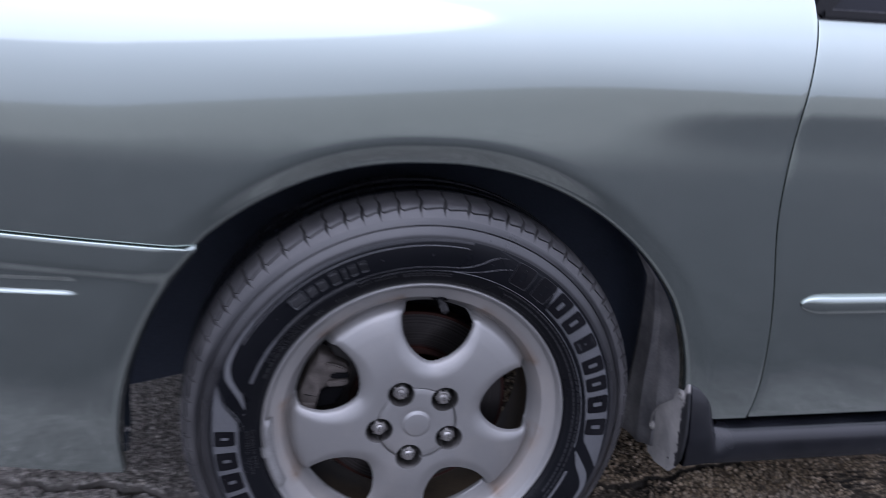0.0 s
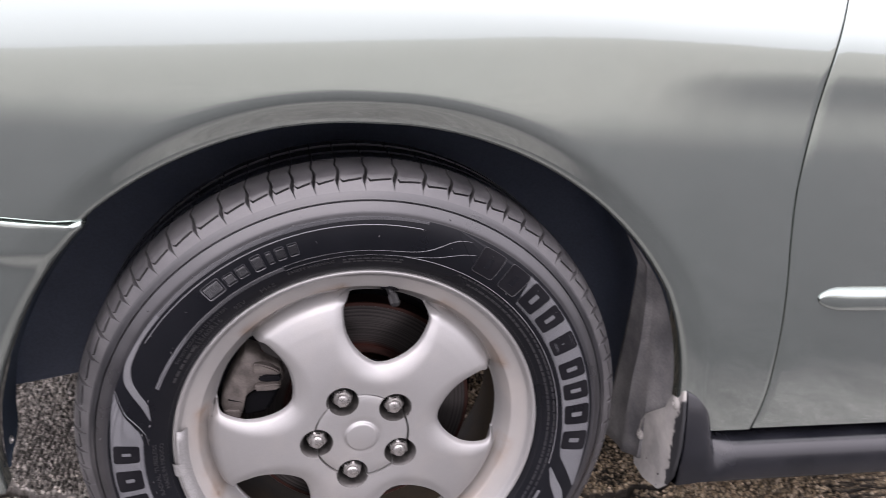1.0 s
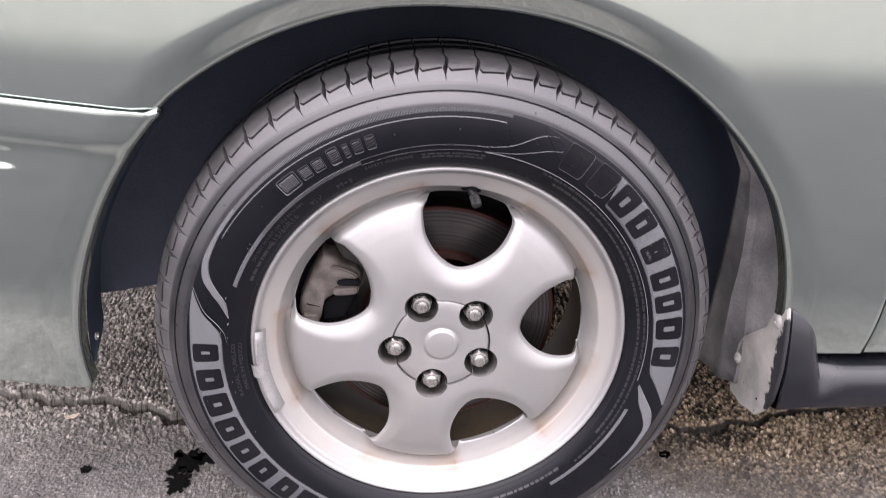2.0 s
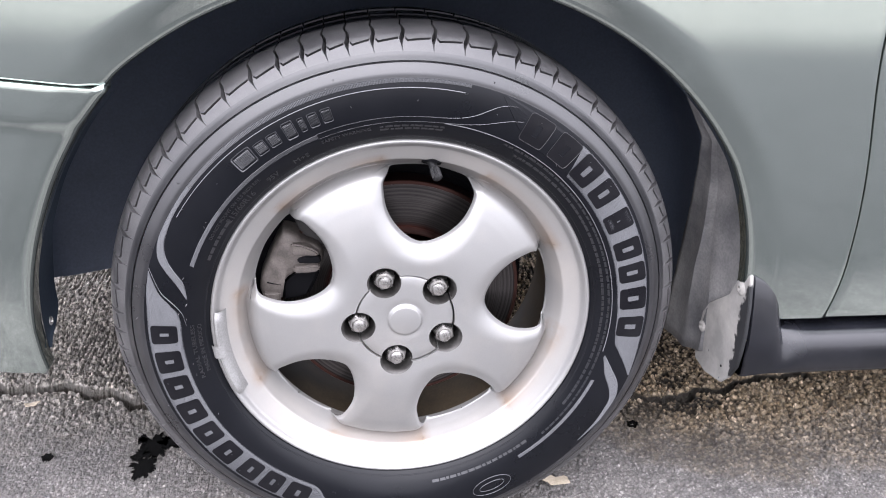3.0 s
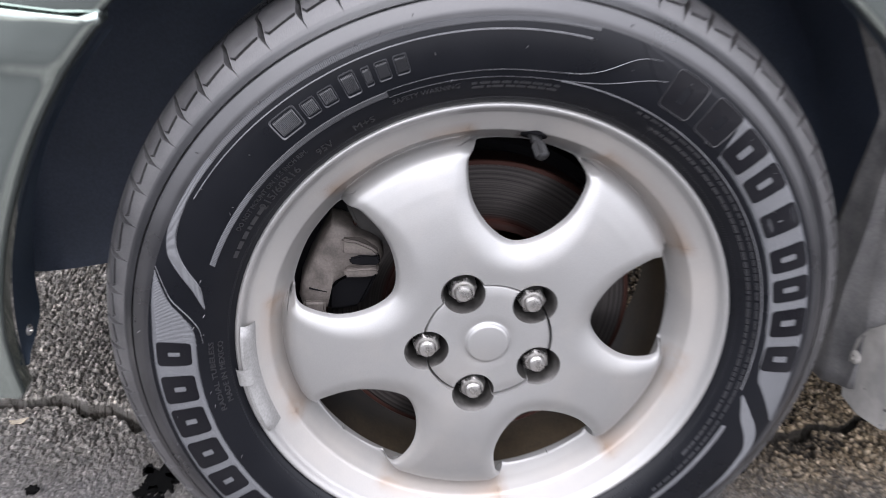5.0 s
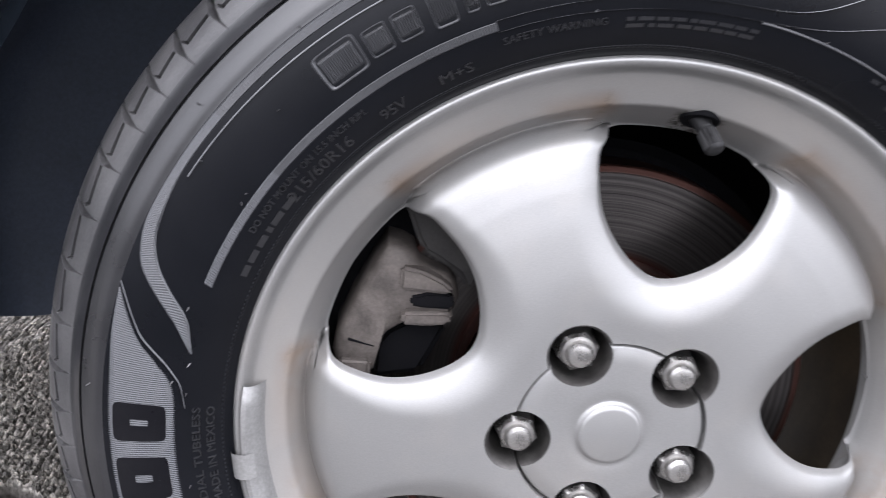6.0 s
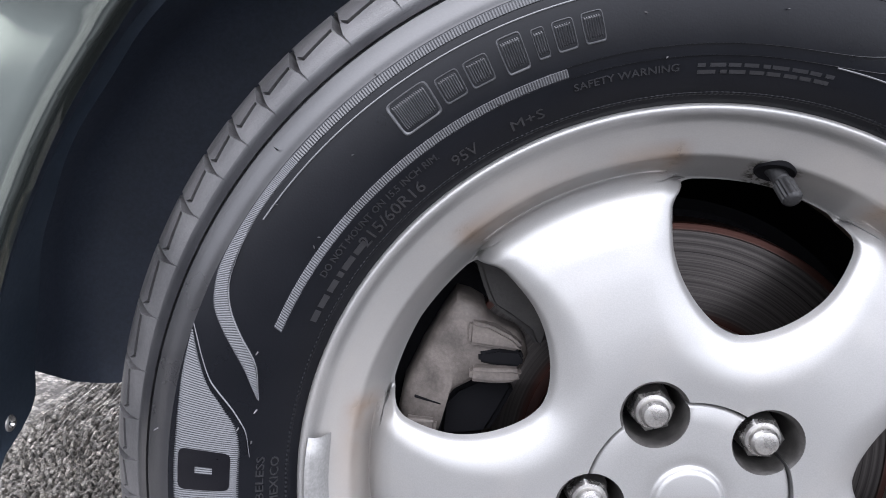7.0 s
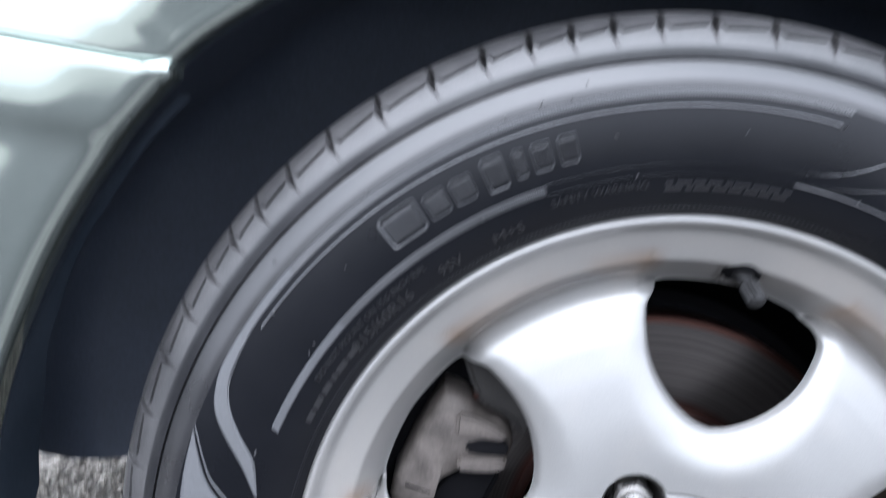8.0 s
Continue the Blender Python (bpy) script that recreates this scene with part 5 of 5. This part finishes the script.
def vent_hairs():
    """Short rubber moulding hairs standing off the sidewall and shoulder."""
    rnd = random.Random(11)
    for k in range(54):
        r = rnd.choice((0.2785, 0.2515, 0.2900, 0.2665, 0.2960, 0.2440))
        a = rnd.uniform(30, 260)
        p = Vector(polar(r, a, sidewall_y(r)))
        d = Vector((rnd.uniform(-0.6, 0.6), -1, rnd.uniform(-0.6, 0.6))).normalized() * rnd.uniform(0.0015, 0.004)
        bm = bmesh.new()
        m = d.to_track_quat("Z", "Y").to_matrix().to_4x4()
        rings = [[bm.verts.new(p + m @ Vector((q * math.cos(t), q * math.sin(t), h * d.length))) for t in (0, 2.1, 4.2)] for q, h in ((0.0005, -0.2), (0.0004, 0.6), (0.0002, 1.0))]
        for x, y in zip(rings, rings[1:]):
            for i in range(3):
                bm.faces.new((x[i], x[(i + 1) % 3], y[(i + 1) % 3], y[i]))
        part("moulding_hair", bm, TREAD, wheel)


vent_hairs()

# ---- brake ----
lathe("brake_disc", [(0.086, 0.0560), (0.0875, 0.0540), (0.0885, 0.0560), (0.0890, 0.0715), (0.1425, 0.0715), (0.143, 0.0705), (0.147, 0.0705), (0.148, 0.0715), (0.148, 0.0960), (0.060, 0.0960), (0.060, 0.054), (0.0, 0.054)], 120, DISC, car, "scored steel brake disc with a rusty edge", (0, ZC))
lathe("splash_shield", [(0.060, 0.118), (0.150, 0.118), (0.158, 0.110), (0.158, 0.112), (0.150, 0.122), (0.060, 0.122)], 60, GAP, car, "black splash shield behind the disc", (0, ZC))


def caliper():
    """Cast body with a rounded hump, a slotted nose over the disc and a foot, before a black bracket."""
    outline = [(-0.1391, 0.4083), (-0.1307, 0.4068), (-0.1225, 0.4028), (-0.1191, 0.3975), (-0.1129, 0.3930), (-0.1009, 0.3890), (-0.0945, 0.3820), (-0.0922, 0.3745), (-0.0945, 0.3665), (-0.1000, 0.3610), (-0.1110, 0.3585), (-0.1226, 0.3570), (-0.1352, 0.3490), (-0.1420, 0.3400), (-0.1431, 0.3200), (-0.1640, 0.3180), (-0.1685, 0.3330), (-0.1669, 0.3467), (-0.1573, 0.3722), (-0.1462, 0.3957)]
    bm = bmesh.new()
    cx, cz = -0.134, 0.372
    rings = []
    for f, y in ((1.0, 0.084), (1.0, 0.0600), (0.985, 0.0555), (0.955, 0.0525), (0.91, 0.0508), (0.80, 0.0490), (0.60, 0.0472), (0.35, 0.0462)):
        rings.append([bm.verts.new((cx + (x - cx) * f, y + 0.0016 * noise.noise(Vector((x * 90, z * 90, f * 5))), cz + (z - cz) * f)) for x, z in outline])
    n = len(outline)
    for p, q in zip(rings, rings[1:]):
        for k in range(n):
            bm.faces.new((p[k], p[(k + 1) % n], q[(k + 1) % n], q[k]))
    bm.faces.new(rings[-1])
    bm.faces.new(rings[0][::-1])
    body = part("brake_caliper", bm, IRON, car, "dusty cast iron brake caliper", sharp=50)
    part("caliper_lug", prism([(-0.1275, 0.3680), (-0.104, 0.3700), (-0.0975, 0.3695), (-0.0962, 0.3655), (-0.0995, 0.3618), (-0.112, 0.3598), (-0.1275, 0.3598)], 0.0385, 0.058, 0.0038, 5), IRON, body, "rounded lug of the caliper")
    part("caliper_lug", prism([(-0.1300, 0.3960), (-0.1180, 0.3945), (-0.1030, 0.3880), (-0.0965, 0.3820), (-0.1000, 0.3798), (-0.1300, 0.3815)], 0.0420, 0.058, 0.0050, 5), IRON, body, "rounded lug of the caliper")
    # The floor between the lugs is black, painting in the slot's shade.
    part("caliper_recess", prism([(-0.1235, 0.3765), (-0.112, 0.3795), (-0.0985, 0.3800), (-0.0955, 0.3750), (-0.0975, 0.3700), (-0.112, 0.3695), (-0.1225, 0.3705)], 0.0440, 0.053, 0.0015, 2), GAP, body, "slot in the caliper, its floor black for shade")
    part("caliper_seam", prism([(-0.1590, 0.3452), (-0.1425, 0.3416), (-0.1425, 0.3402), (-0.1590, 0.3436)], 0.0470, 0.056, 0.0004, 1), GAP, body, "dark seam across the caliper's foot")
    part("caliper_foot", prism([(-0.1440, 0.3315), (-0.1440, 0.3170), (-0.1620, 0.3170), (-0.1645, 0.3315)], 0.0450, 0.060, 0.0025, 3), IRON, body, "square foot of the caliper")
    part("caliper_bridge", prism([(-0.150, 0.44), (-0.112, 0.45), (-0.086, 0.425), (-0.080, 0.395), (-0.0815, 0.380), (-0.088, 0.3775), (-0.094, 0.3880), (-0.108, 0.3965), (-0.117, 0.4010), (-0.122, 0.410), (-0.130, 0.43)], 0.058, 0.0700, 0.004, 3), DARK_IRON, body, "dark iron upper bracket of the caliper")
    # Plain black plate that fills the space below the body.
    part("caliper_plate", prism([(-0.1430, 0.3380), (-0.1350, 0.3480), (-0.1220, 0.3560), (-0.1020, 0.3590), (-0.0970, 0.3520), (-0.1040, 0.3350), (-0.1120, 0.3180), (-0.1430, 0.3120)], 0.0600, 0.0785, 0.004, 3), GAP, body, "black plate under the caliper")
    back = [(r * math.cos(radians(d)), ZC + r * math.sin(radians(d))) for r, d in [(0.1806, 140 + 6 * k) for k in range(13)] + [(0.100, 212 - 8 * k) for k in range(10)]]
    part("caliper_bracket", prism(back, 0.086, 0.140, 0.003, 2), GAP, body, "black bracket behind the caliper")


caliper()

# ---- small things on the ground ----
def blotch():
    for cx, cy, rad, seed in ((-0.347, 0.199, 0.030, 1), (-0.353, 0.150, 0.024, 2), (-0.326, 0.200, 0.020, 3), (-0.362, 0.176, 0.016, 5), (-0.366, 0.212, 0.010, 6), (-0.492, 0.181, 0.009, 8), (0.390, 0.196, 0.012, 9)):
        bm = bmesh.new()
        n = 96
        ring = []
        for k in range(n):
            t = math.tau * k / n
            r = rad * (0.72 + 0.5 * noise.noise(Vector((math.cos(t) * 1.6, math.sin(t) * 1.6, seed * 3.1))) + 0.28 * noise.noise(Vector((math.cos(t) * 6, math.sin(t) * 6, seed))) + 0.25 * noise.noise(Vector((math.cos(t) * 15, math.sin(t) * 15, seed))))
            ring.append(bm.verts.new((cx + r * math.cos(t), cy + r * math.sin(t), -0.0004)))
        low = [bm.verts.new((v.co.x, v.co.y, -0.008)) for v in ring]
        bm.faces.new(ring)
        for k in range(n):
            bm.faces.new((ring[k], low[k], low[(k + 1) % n], ring[(k + 1) % n]))
        tagged(part("oil_stain", bm, OIL), "small glossy black oil spot on the asphalt", "oil stain", "oil spots")


blotch()


def flake(name, place, size, material, label, category, turn, group=""):
    bm = bmesh.new()
    n = 14
    top, low = [], []
    for k in range(n):
        t = math.tau * k / n
        r = size * (0.55 + 0.45 * abs(math.cos(t)) + 0.18 * math.sin(5 * t + turn))
        p = Vector((r * math.cos(t), 0.62 * r * math.sin(t), 0.003 + 0.25 * r * math.cos(t) ** 2))
        p.rotate(Euler((0, 0, radians(turn))))
        p += Vector(place)
        top.append(bm.verts.new(p))
        low.append(bm.verts.new(p - Vector((0, 0, 0.0012))))
    c, d = bm.verts.new(Vector(place) + Vector((0, 0, 0.003))), bm.verts.new(Vector(place) + Vector((0, 0, 0.0018)))
    for k in range(n):
        j = (k + 1) % n
        bm.faces.new((top[k], top[j], c))
        bm.faces.new((low[j], low[k], d))
        bm.faces.new((top[k], low[k], low[j], top[j]))
    return tagged(part(name, bm, material), label, category, group)


flake("dry_leaf", (-0.547, 0.300, 0.004), 0.011, LEAF, "pale dry leaf scrap beside the crack", "leaf", 20)
flake("dry_leaf", (0.228, 0.070, 0.001), 0.022, LEAF, "pale curled dry leaf at the tyre's foot", "leaf", -15)
